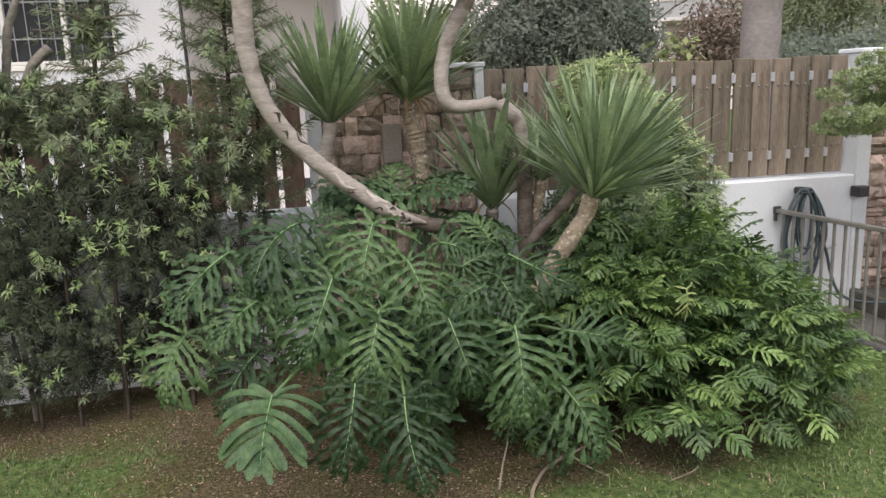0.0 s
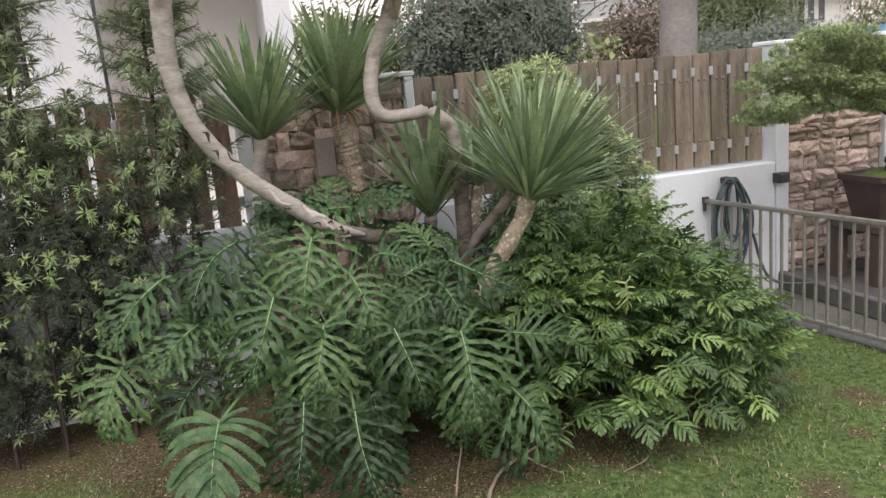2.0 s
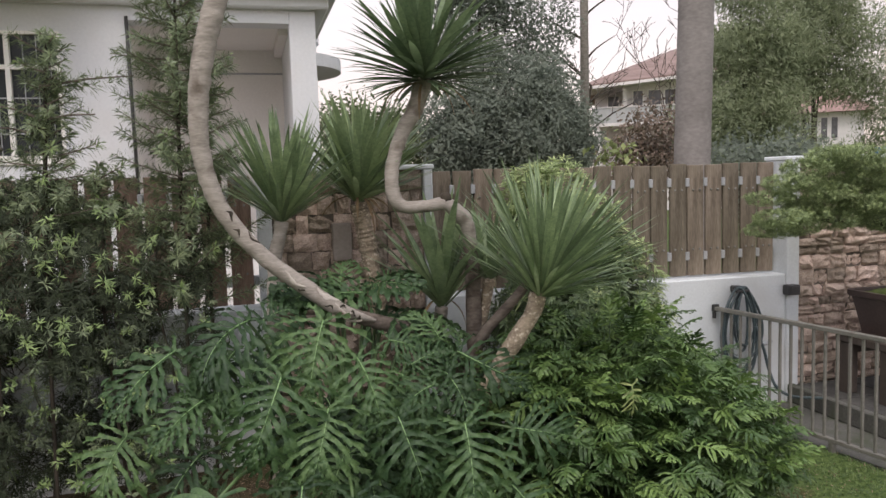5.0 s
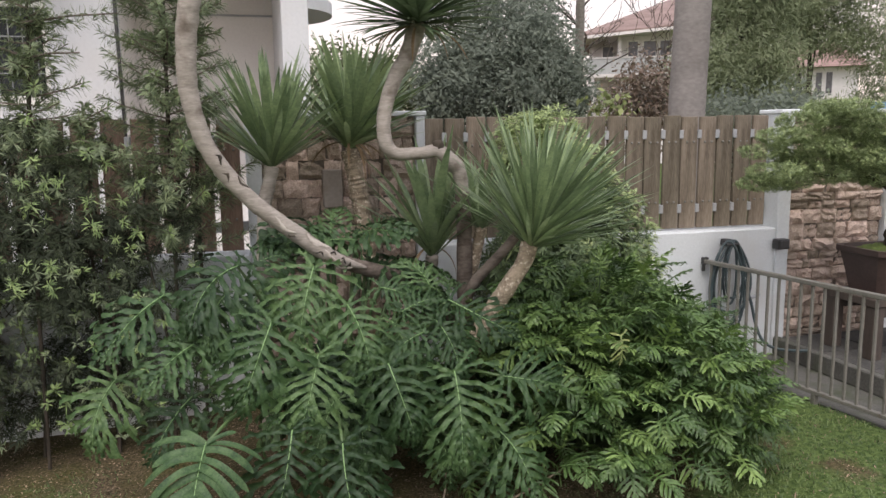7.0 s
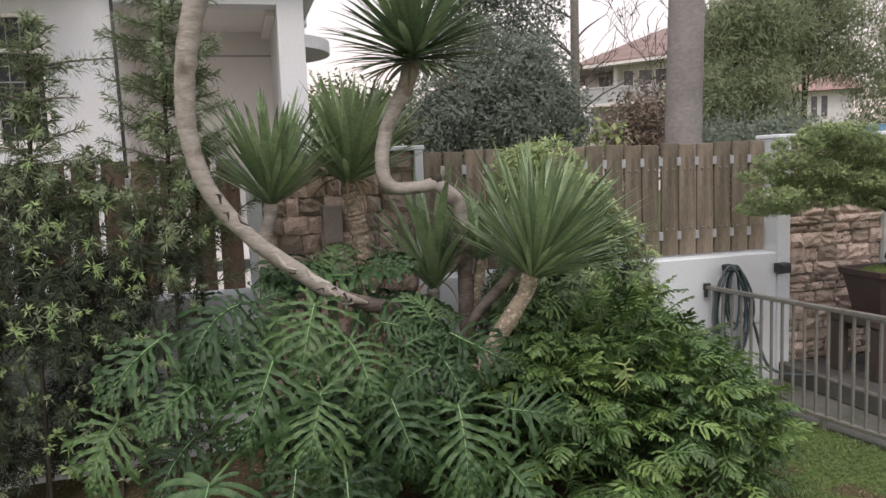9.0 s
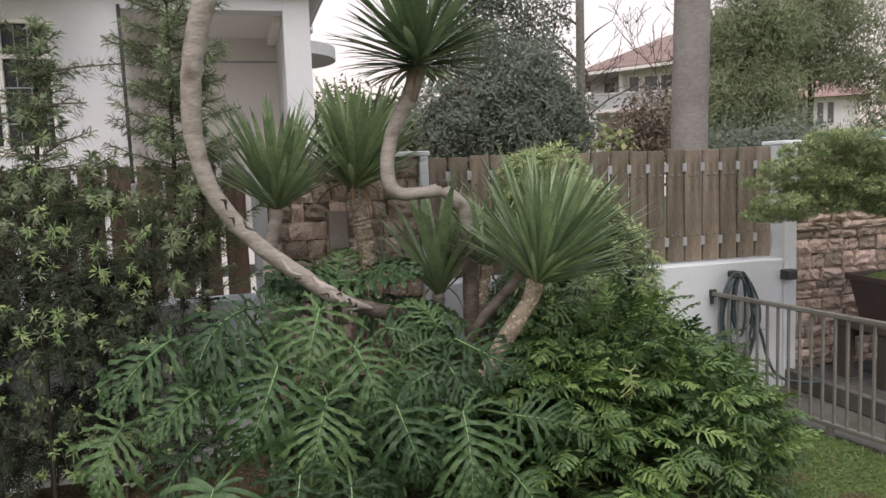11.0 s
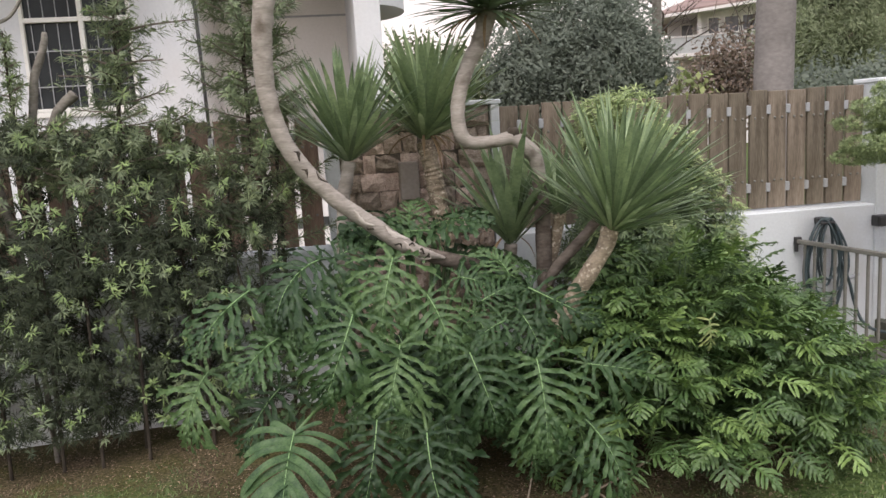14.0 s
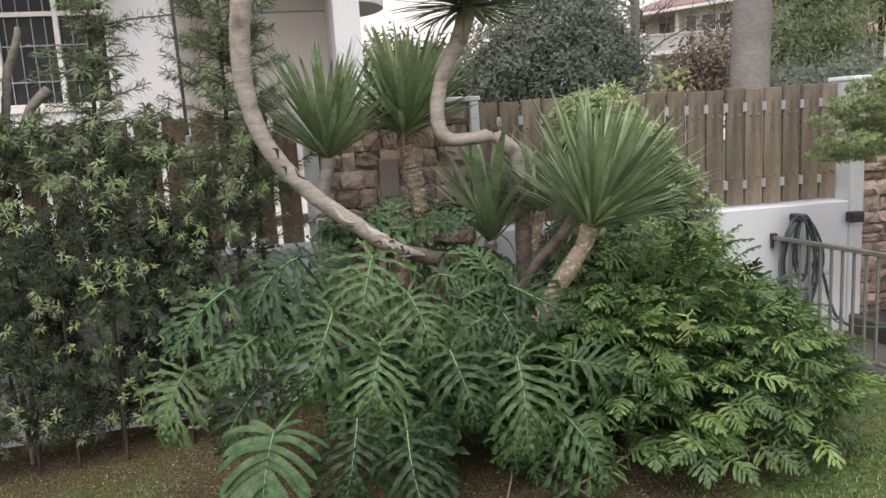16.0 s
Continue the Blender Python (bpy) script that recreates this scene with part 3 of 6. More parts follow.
# ---- neighbouring white house ----
def window(parent, x0, x1, z0, z1, y):
    w = part("window", Shape().box((x0 - 0.05, y - 0.03, z0 - 0.06), (x1 + 0.05, y + 0.02, z0 - 0.002), chamfer=0.006), FRAME, parent, "white framed casement window with security bars")
    mid, tr = x0 + (x1 - x0) * 0.545, z0 + (z1 - z0) * 0.72
    t = 0.036
    fr = Shape()
    for lo, hi in (((x0, z0), (x0 + t, z1)), ((x1 - t, z0), (x1, z1)), ((x0 + t, z0), (x1 - t, z0 + t)), ((x0 + t, z1 - t), (x1 - t, z1)),
                   ((mid - t * 0.7, z0 + t), (mid + t * 0.7, z1 - t)), ((x0 + t, tr - t * 0.7), (mid - t * 0.7, tr + t * 0.7)), ((mid + t * 0.7, tr - t * 0.7), (x1 - t, tr + t * 0.7))):
        fr.box((lo[0], y - 0.028, lo[1]), (hi[0], y + 0.05, hi[1]), chamfer=0.004)
    part("window_frame", fr, FRAME, w)
    for a, b in ((x0 + t, mid - t * 0.7), (mid + t * 0.7, x1 - t)):
        for c, d in ((z0 + t, tr - t * 0.7), (tr + t * 0.7, z1 - t)):
            part("pane", Shape().box((a, y + 0.03, c), (b, y + 0.036, d)), GLASS, w)
    for i in range(8):
        x = x0 + t + (i + 0.5) * (x1 - x0 - 2 * t) / 8
        part("bar", Shape().tube([(x, y + 0.015, z0 + t), (x, y + 0.015, z1 - t)], 0.006, 5), STEEL, w)
    for z in (z0 + 0.48 * (z1 - z0), z0 + 0.2 * (z1 - z0)):
        part("cross_bar", Shape().box((x0 + t, y + 0.006, z - 0.007), (x1 - t, y + 0.012, z + 0.007)), STEEL, w)
    return w


def white_house():
    h = thing("white_house", "white painted house with a recessed porch", "house", (0, 0, 0))
    y, yb = 9.0, 10.9
    wx0, wx1, wz0, wz1 = -2.97, -1.845, 1.99, 3.33
    top = 3.62
    for lo, hi in (((-9.0, -0.4), (wx0, top)), ((wx1, -0.4), (-1.16, top)), ((wx0, -0.4), (wx1, wz0)), ((wx0, wz1), (wx1, top))):
        part("front_wall", Shape().box((lo[0], y, lo[1]), (hi[0], y + 0.24, hi[1])), HOUSE, h)
    part("porch_pillar", Shape().box((0.57, y, -0.4), (0.87, y + 0.3, top), chamfer=0.008), HOUSE, h)
    part("porch_lintel", Shape().box((-1.16, y, 3.468), (0.57, y + 0.3, top)), HOUSE, h)
    # Black panel paints in the darkness of the room behind the panes.
    part("unlit_room_panel", Shape().box((wx0 - 0.5, y + 0.9, 1.6), (wx1 + 0.5, y + 1.0, 3.5)), BLACK, h, "black panel standing in for the unlit room behind the window")
    part("porch_back", Shape().box((-1.16, yb, -0.4), (0.57, yb + 0.2, top)), HOUSE_IN, h)
    part("porch_side", Shape().box((-1.36, y + 0.24, -0.4), (-1.16, yb + 0.2, top)), HOUSE_IN, h)
    part("porch_ceiling", Shape().box((-1.16, y + 0.3, 3.49), (0.57, yb, 3.618)), HOUSE_IN, h)
    part("porch_floor", Shape().box((-1.16, y + 0.002, -0.4), (0.57, yb, 0.9)), HOUSE_IN, h)
    part("porch_band", Shape().box((-1.16, yb - 0.02, 3.16), (0.57, yb - 0.002, 3.185)), STEEL, h)
    part("porch_beam", Shape().box((0.46, y + 0.3, 3.39), (0.57, yb - 0.02, 3.49), chamfer=0.01), HOUSE_IN, h)
    part("drain_pipe", Shape().tube([(-1.13, y - 0.045, 0.5), (-1.15, y - 0.045, 2.4), (-1.16, y - 0.045, 3.5)], 0.019, 8), BLACK, h, "dark drain pipe", smooth=True)
    sl = Shape().box((-9, y - 0.12, top), (1.02, y + 2.2, top + 0.12), chamfer=0.02).box((-9, y - 0.26, top + 0.12), (1.12, y + 2.4, top + 0.42), chamfer=0.02)
    part("slab", sl, HOUSE, h, "white overhanging roof slab")
    part("canopy", Shape().box((-9, y - 0.9, 3.70), (-1.58, y - 0.12, 3.95), chamfer=0.02), HOUSE, h)
    part("upper_wall", Shape().box((-9, y + 0.2, top + 0.42), (0.87, y + 2.0, 6.2)), HOUSE, h)
    part("side_wall", Shape().box((0.57, y + 0.3, -0.4), (0.87, 14.5, top)).box((0.60, 11.0, top + 0.42), (0.9, 14.5, 6.2)), HOUSE, h)
    side = Shape().box((0.872, 12.3, 2.2), (0.90, 13.3, 4.5), chamfer=0.01)
    part("side_window", side, FRAME, h)
    ring = []
    for k in range(17):
        a = -math.pi / 2 + math.pi * k / 16
        ring.append((0.85 + 0.86 * math.cos(a), 13.6 + 1.1 * math.sin(a)))
    for z0, z1, nm, q in ((3.56, 3.76, "balcony", 1.0), (4.06, 4.28, "balcony", 0.58)):
        c = Shape()
        m = len(ring)
        vv = [(0.85 + (x - 0.85) * q, 13.6 + (yy - 13.6) * q, z) for z in (z0, z1) for x, yy in ring]
        c.add(vv, [(i, i + 1, m + i + 1, m + i) for i in range(m - 1)] + [tuple(range(m - 1, -1, -1)), tuple(range(m, 2 * m))])
        part(nm, c, HOUSE, h, "rounded white balcony slab")
    window(h, wx0, wx1, wz0, wz1, y)
    return h


white_house()


# ---- far houses ----
def far_house():
    h = thing("far_house", "two-storey pale house with a red tiled roof", "house", (17.0, 34.0, 0))
    h.rotation_euler = (0, 0, radians(-27))
    part("wall", Shape().box((0.9, 0, 0), (6, 7, 6.2)).box((-0.6, 1.6, 0), (0.9, 7, 5.9)), FAR_WALL, h)
    bal = part("balcony", Shape().box((-0.7, -0.6, 4.05), (4.6, 1.5, 4.2)), FAR_WALL, h, "pale balcony slab")
    part("parapet", Shape().box((-0.7, -0.6, 4.201), (-0.62, 1.5, 4.9)).box((-0.62, -0.6, 4.201), (4.5, -0.54, 4.9)), FAR_PANEL, bal, "grey balcony parapet panels")
    part("handrail", Shape().box((-0.74, -0.64, 4.905), (4.54, -0.52, 4.97)), FAR_WALL, bal)
    part("fascia", Shape().add([(-1.22, -1.24, 5.74), (6.62, -1.24, 6.29), (6.62, -1.24, 6.42), (-1.22, -1.24, 5.87), (-1.22, -1.205, 5.74), (6.62, -1.205, 6.29), (6.62, -1.205, 6.42), (-1.22, -1.205, 5.87)], [(0, 1, 2, 3), (7, 6, 5, 4), (0, 4, 5, 1), (3, 2, 6, 7), (0, 3, 7, 4), (1, 5, 6, 2)]), FAR_WALL, h, "white roof edge")
    part("soffit", Shape().add([(-1.1, -1.2, 5.76), (6.5, -1.2, 6.30), (6.5, 1.6, 6.30), (-1.1, 1.6, 5.76), (-1.1, -1.2, 5.79), (6.5, -1.2, 6.33), (6.5, 1.6, 6.33), (-1.1, 1.6, 5.79)], [(3, 2, 1, 0), (4, 5, 6, 7), (0, 1, 5, 4), (2, 3, 7, 6)]), FAR_WALL, h)
    part("column", Shape().box((0.75, -0.55, 4.98), (0.93, -0.37, 5.88)), FAR_WALL, h)
    part("post", Shape().box((-0.6, -0.5, 0), (-0.3, -0.2, 4.05)), FAR_WALL, h)
    roof = Shape()
    roof.add([(-1.2, -1.2, 5.95), (6.6, -1.2, 6.5), (6.6, 8, 6.5), (-1.2, 8, 5.95), (3.2, 3.2, 8.0), (5.0, 3.2, 8.4), (-1.2, -1.2, 5.82), (6.6, -1.2, 6.37), (6.6, 8, 6.37), (-1.2, 8, 5.82)],
             [(0, 1, 5, 4), (1, 2, 5), (2, 3, 4, 5), (3, 0, 4), (6, 7, 1, 0), (7, 8, 2, 1), (8, 9, 3, 2), (9, 6, 0, 3), (9, 8, 7, 6)])
    part("roof", roof, ROOF_OLD, h, "old red-brown tiled roof")
    for x, w in ((1.25, 0.42), (1.95, 0.55), (2.7, 0.5), (3.35, 0.5), (4.1, 0.5)):
        win = part("window", Shape().box((x - 0.06, -0.06, 4.62), (x + w + 0.06, -0.01, 5.75)), FRAME, h)
        part("pane", Shape().box((x, -0.075, 4.68), (x + w, -0.062, 5.69)), FAR_DARK, win)
    win = part("window", Shape().box((0.0, 1.54, 4.7), (0.62, 1.59, 5.7)), FRAME, h)
    part("pane", Shape().box((0.06, 1.52, 4.76), (0.56, 1.538, 5.64)), FAR_DARK, win)
    part("lower_window", Shape().box((1.5, -0.05, 2.1), (3.4, -0.005, 3.4)), FAR_DARK, h)
    h2 = thing("far_house", "distant pale house with a red roof among trees", "house", (31.8, 40.0, 0.7))
    h2.rotation_euler = (0, 0, radians(-38))
    part("wall", Shape().box((-1.5, 0, -1.0), (4.2, 5, 4.4)), FAR_WALL, h2)
    part("roof", Shape().add([(-2, -0.7, 4.4), (4.8, -0.7, 4.4), (4.8, 6, 4.4), (-2, 6, 4.4), (-0.2, 2.5, 6.1), (3, 2.5, 6.1)],
                             [(0, 1, 5, 4), (1, 2, 5), (2, 3, 4, 5), (3, 0, 4), (3, 2, 1, 0)]), ROOF, h2)
    for i in range(5):
        part("window", Shape().box((0.3 + 0.55 * i, -0.05, 2.9), (0.62 + 0.55 * i, -0.005, 4.1)), FAR_DARK, h2)


far_house()


# ---- plants: leaf and shoot makers ----
def strap(s, base, turn, length, width, droop, slot=0, keel=0.25, steps=5, twist=0.0):
    """One stiff sword-shaped leaf added to a shape; it leaves base along turn's y and droops."""
    verts = []
    for i in range(steps + 1):
        u = i / steps
        w = width * (0.60 + 0.8 * u) if u < 0.5 else width * (1 - ((u - 0.5) / 0.5) ** 2.2)
        w = max(w, 0.0004)
        a = droop * u
        y = length * u * (1 - 0.18 * abs(droop) * u)
        z = -length * 0.5 * droop * u * u
        t = twist * u
        for k in (-1, 0, 1):
            q = Vector((k * w / 2 * math.cos(t), y, z + abs(k) * w * keel + k * w / 2 * math.sin(t)))
            verts.append(base + turn @ q)
    faces = []
    for i in range(steps):
        for k in range(2):
            a = i * 3 + k
            faces.append((a, a + 1, a + 4, a + 3))
    s.add(verts, faces, slot)


def cut_leaf(seed, lobes=8, broad=1.0, ruffle=1.0, bend=0.7, side=0.46, forked=True, sway=0.0):
    """A deeply cut leaf of unit length: ruffled oak-leaf lobes that widen outwards, swept forward from a slim midrib."""
    r = random.Random(seed)
    s = Shape()

    def arch(x, y, z):
        """Sways the leaf sideways, bends it along its length and lifts its halves from the midrib."""
        z += abs(x) * 0.26 - 0.72 * x * x
        x += sway * y * y
        a = bend * max(0.0, y)
        yy, zz = (math.sin(a) / bend, -(1 - math.cos(a)) / bend) if abs(a) > 1e-4 else (y, 0.0)
        return (x, yy + z * math.sin(a), zz + z * math.cos(a))

    cols = (-1.0, -0.55, 0.0, 0.55, 1.0)
    if forked:
        us, env = (0, 0.14, 0.35, 0.58, 0.78, 0.92, 1.0), (0.95, 0.64, 0.62, 0.86, 0.98, 0.74, 0.22)
    else:
        us, env = (0, 0.14, 0.40, 0.70, 0.88, 0.96, 1.0), (0.98, 0.86, 0.90, 1.0, 0.90, 0.62, 0.20)
    steps = 22 if forked else 12
    for sign in (-1, 1):
        for i in range(-1, lobes):
            t = max(0.0, i / (lobes - 1))
            at = 0.005 + 0.86 * t ** 1.04 + r.uniform(-0.012, 0.012)
            if i < 0:
                ang, ln = radians((138 if forked else 122) + r.uniform(-8, 8)), side * 0.62
            else:
                ang = radians((98 - 68 * t ** 0.55 if forked else 104 - 70 * t ** 0.55) + r.uniform(-6, 6))
                ln = side * (0.88 + 0.30 * math.sin(math.pi * min(1, t * 1.1 + 0.12)) - 0.48 * t * t) * r.uniform(0.88, 1.12)
            wd = (0.041 if forked else 0.047) * broad * (0.92 + 0.2 * math.sin(math.pi * t)) * r.uniform(0.88, 1.12)
            turn = -radians(r.uniform(4, 26))
            ph, side_ph = r.uniform(0, 6.28), r.uniform(0, 6.28)
            beats = r.choice((2.4, 2.9, 3.4)) if forked else 0.0
            fall, hump, tw = r.uniform(0.0, 0.16), r.uniform(-0.02, 0.10), r.uniform(-0.4, 0.4) * ruffle
            x, y, verts = 0.0, at, []
            for j in range(steps + 1):
                u = j / steps
                q = ang + turn * u + (0.10 * math.sin(7 * u + ph) if forked else 0)
                if j:
                    x += sign * math.sin(q) * ln / steps
                    y += math.cos(q) * ln / steps
                fx, fy, nx, ny = sign * math.sin(q), math.cos(q), math.cos(q), -sign * math.sin(q)
                hw = wd * float(np.interp(u, us, env))
                grown = max(0.0, min(1.0, 3.2 * (u - 0.26))) * (1 if u < 0.95 else 0.3)
                up = hump * math.sin(math.pi * u) * ln - fall * ln * u * u
                for k in cols:
                    wave = math.sin(math.tau * beats * u + (side_ph if k < 0 else side_ph + 2.6))
                    edge = 1 + (1.2 * (max(0.0, wave) ** 0.8 - 0.42) * grown if forked else 0.05 * math.sin(9 * u + ph))
                    ahead = abs(k) * hw * 1.5 * (max(0.0, wave) - 0.3) * grown if forked else 0.0
                    lift = abs(k) ** 1.6 * (0.018 * ruffle * math.sin(math.tau * beats * u + side_ph + 1.1 + (2.6 if k > 0 else 0)) + 0.30 * hw) + k * hw * tw * u
                    verts.append(arch(x + nx * k * hw * edge + fx * ahead, y + ny * k * hw * edge + fy * ahead, up + lift))
            s.add(verts, [(j * 5 + k, j * 5 + k + 1, j * 5 + k + 6, j * 5 + k + 5) for j in range(steps) for k in range(4)], 0)
    vs, n = [], 12
    for j in range(n + 1):
        u = j / n
        w = 0.036 - 0.012 * u if u < 0.84 else 0.060 * (1 - ((u - 0.84) / 0.16) ** 2 * 0.85)
        for k in (-1, 0, 1):
            vs.append(arch(k * w * (1 + 0.2 * math.sin(u * 19 + k)), 1.02 * u, 0.002))
    s.add(vs, [(j * 3 + k, j * 3 + k + 1, j * 3 + k + 4, j * 3 + k + 3) for j in range(n) for k in range(2)], 0)
    s.tube([arch(0, -0.03 + 0.95 * j / 9, 0.012) for j in range(10)], [0.0095 * (1 - 0.75 * j / 9) for j in range(10)], 4, 1)
    return s


def small_leaf(seed, lobes=9, narrow=1.0, ruffle=1.0, bend=0.7, side=0.52, point=0.3):
    """A deeply cut leaf of unit length: midrib along y, wavy side lobes, gently folded and arched."""
    r = random.Random(seed)
    s = Shape()

    def arch(p):
        """Bends the flat leaf along its length, and folds it up along the midrib."""
        x, y, z = p
        a = bend * max(0.0, y)
        if abs(a) > 1e-4:
            yy, zz = math.sin(a) / bend, -(1 - math.cos(a)) / bend
        else:
            yy, zz = y, 0.0
        z += abs(x) * 0.22 - 0.55 * x * x
        return (x, yy + z * math.sin(a), zz + z * math.cos(a))

    for sign in (-1, 1):
        for i in range(lobes):
            t = i / (lobes - 1)
            at = 0.01 + 0.86 * t ** 1.02
            ang = radians(118 - 88 * t ** 0.58 + r.uniform(-7, 7))
            ln = side * (0.70 + 0.46 * math.sin(math.pi * min(1, t * 0.95 + 0.16)) - 0.46 * t * t) * r.uniform(0.88, 1.1)
            wd = 0.078 * narrow * (1.0 + 0.2 * math.sin(math.pi * t)) * r.uniform(0.85, 1.15)
            turn = -radians(r.uniform(5, 30))
            ph, ph2, tw = r.uniform(0, 6.28), r.uniform(0, 6.28), r.uniform(-0.9, 0.9) * ruffle
            fall = r.uniform(0.0, 0.42)
            steps = 7
            x, y = 0.0, at
            verts = []
            for j in range(steps + 1):
                u = j / steps
                q = ang + turn * u
                if j:
                    x += sign * math.sin(q) * ln / steps
                    y += math.cos(q) * ln / steps
                nx, ny = math.cos(q), -sign * math.sin(q)
                w = wd * (0.80 + 0.55 * math.sin(math.pi * min(1, u * 0.75 + 0.1)) - point * u)
                if u > 0.8:
                    w *= max(0.14, math.cos((u - 0.8) / 0.2 * 1.45))
                up = 0.022 * ruffle * math.sin(u * 8 + ph) - fall * ln * u * u
                for k in (-1, 0, 1):
                    edge = 1 + 0.16 * math.sin(u * 11 + (ph if k < 0 else ph2))
                    lift = 0.016 * ruffle * math.sin(u * 9 + ph + 2.4 * k) * abs(k) + (0.007 if k else -0.004) + k * w * 0.5 * tw * u
                    verts.append(arch((x + nx * k * w / 2 * edge, y + ny * k * w / 2 * edge, up + lift)))
            s.add(verts, [(j * 3 + k, j * 3 + k + 1, j * 3 + k + 4, j * 3 + k + 3) for j in range(steps) for k in range(2)], 0)
    # blade along the midrib and end lobe
    vs, steps = [], 12
    for j in range(steps + 1):
        u = j / steps
        w = 0.034 * (1 - 0.3 * u) if u < 0.88 else 0.040 * (1 - ((u - 0.88) / 0.12) ** 2 * 0.85)
        for k in (-1, 0, 1):
            vs.append(arch((k * w * (1 + 0.15 * math.sin(u * 17 + k)), u, 0.0)))
    s.add(vs, [(j * 3 + k, j * 3 + k + 1, j * 3 + k + 4, j * 3 + k + 3) for j in range(steps) for k in range(2)], 0)
    rib = [arch((0, -0.02 + 0.92 * j / 8, 0.006)) for j in range(9)]
    s.tube(rib, [0.0085 * (1 - 0.8 * j / 8) for j in range(9)], 4, 1)
    return s


def leaf_place(base, tip, up=(0, -0.45, 0.9)):
    """The pose of a unit leaf whose chord runs from base to tip."""
    d = Vector(tip) - Vector(base)
    m = frame_from(d, up).to_4x4()
    return Matrix.Translation(base) @ m @ Matrix.Scale(d.length, 4)


def rosettes(s, centres, axes, leaf, width, count, rng, slot=0, cup=0.55):
    """Whorls of narrow pointed leaves at shoot tips; each leaf is two bent triangles pairs."""
    for c, ax in zip(centres, axes):
        c, ax = Vector(c), Vector(ax).normalized()
        e1 = ax.orthogonal().normalized()
        e2 = ax.cross(e1)
        for i in range(count):
            a = rng.uniform(0, math.tau)
            up = rng.uniform(-0.15, 1.0) * cup * 1.6
            d = (e1 * math.cos(a) + e2 * math.sin(a) + ax * up).normalized()
            side = d.cross(ax)
            side = side.normalized() if side.length > 0.05 else e1
            ln = leaf * rng.uniform(0.7, 1.15)
            w = width * rng.uniform(0.8, 1.15)
            st = c - ax * rng.uniform(0, leaf * 0.9)
            m1 = st + d * ln * 0.5 + side * w * 0.5
            m2 = st + d * ln * 0.5 - side * w * 0.5
            end = st + d * ln + Vector((0, 0, -ln * 0.12))
            s.add([st, m1, end, m2], [(0, 1, 2, 3)], slot)


def leaf_cloud(rng, n, inside, size, aspect=0.5, clump=10, spread_by=0.25, droop=0.3):
    """n small pointed leaves in clumps whose centres come from inside(); the leaves of a clump lean alike."""
    s = Shape()
    for _ in range(max(1, n // clump)):
        c = Vector(inside())
        lead = Vector((rng.uniform(-1, 1), rng.uniform(-1, 1), rng.uniform(-0.8, 0.6) - droop)).normalized()
        flat = Vector((rng.uniform(-0.5, 0.5), rng.uniform(-1.0, 0.1), rng.uniform(0.3, 1.0)))
        for _ in range(clump):
            p = c + Vector((rng.gauss(0, spread_by), rng.gauss(0, spread_by), rng.gauss(0, spread_by * 0.8)))
            d = (lead + Vector((rng.uniform(-1, 1), rng.uniform(-1, 1), rng.uniform(-1, 1))) * 0.75).normalized()
            sd = d.cross(flat + Vector((rng.uniform(-1, 1), rng.uniform(-1, 1), rng.uniform(-1, 1))) * 0.55).normalized()
            ln = size * rng.uniform(0.6, 1.3)
            w = ln * aspect
            s.add([p, p + d * ln * 0.45 + sd * w * 0.5, p + d * ln, p + d * ln * 0.45 - sd * w * 0.5], [(0, 1, 2, 3)])
    return s


def blob_sampler(rng, blobs, shell=0.5):
    """Points in a set of ellipsoids, mostly near their skins."""
    weights = [b[3] * b[4] * b[5] for b in blobs]

    def pick():
        x, y, z, a, b, c = rng.choices(blobs, weights)[0]
        d = Vector((rng.gauss(0, 1), rng.gauss(0, 1), rng.gauss(0, 1))).normalized()
        k = shell + (1 - shell) * rng.random() ** 0.6
        k *= 1 + 0.22 * noise.noise((d.x * 2.3 + x, d.y * 2.3 + y, d.z * 2.3 + z))
        return (x + d.x * a * k, y + d.y * b * k, z + d.z * c * k)

    return pick


# ---- dragon tree ----
def sword_mesh(seed):
    r = random.Random(seed)
    s = Shape()
    strap(s, Vector((0, 0, 0)), Matrix.Identity(3), 1.0, 0.047, r.uniform(0.0, 0.30), 0, 0.10, 6, r.uniform(-0.3, 0.3))
    return s.mesh("leaf", SWORD, smooth=True)


SWORDS = [sword_mesh(i) for i in range(8)]


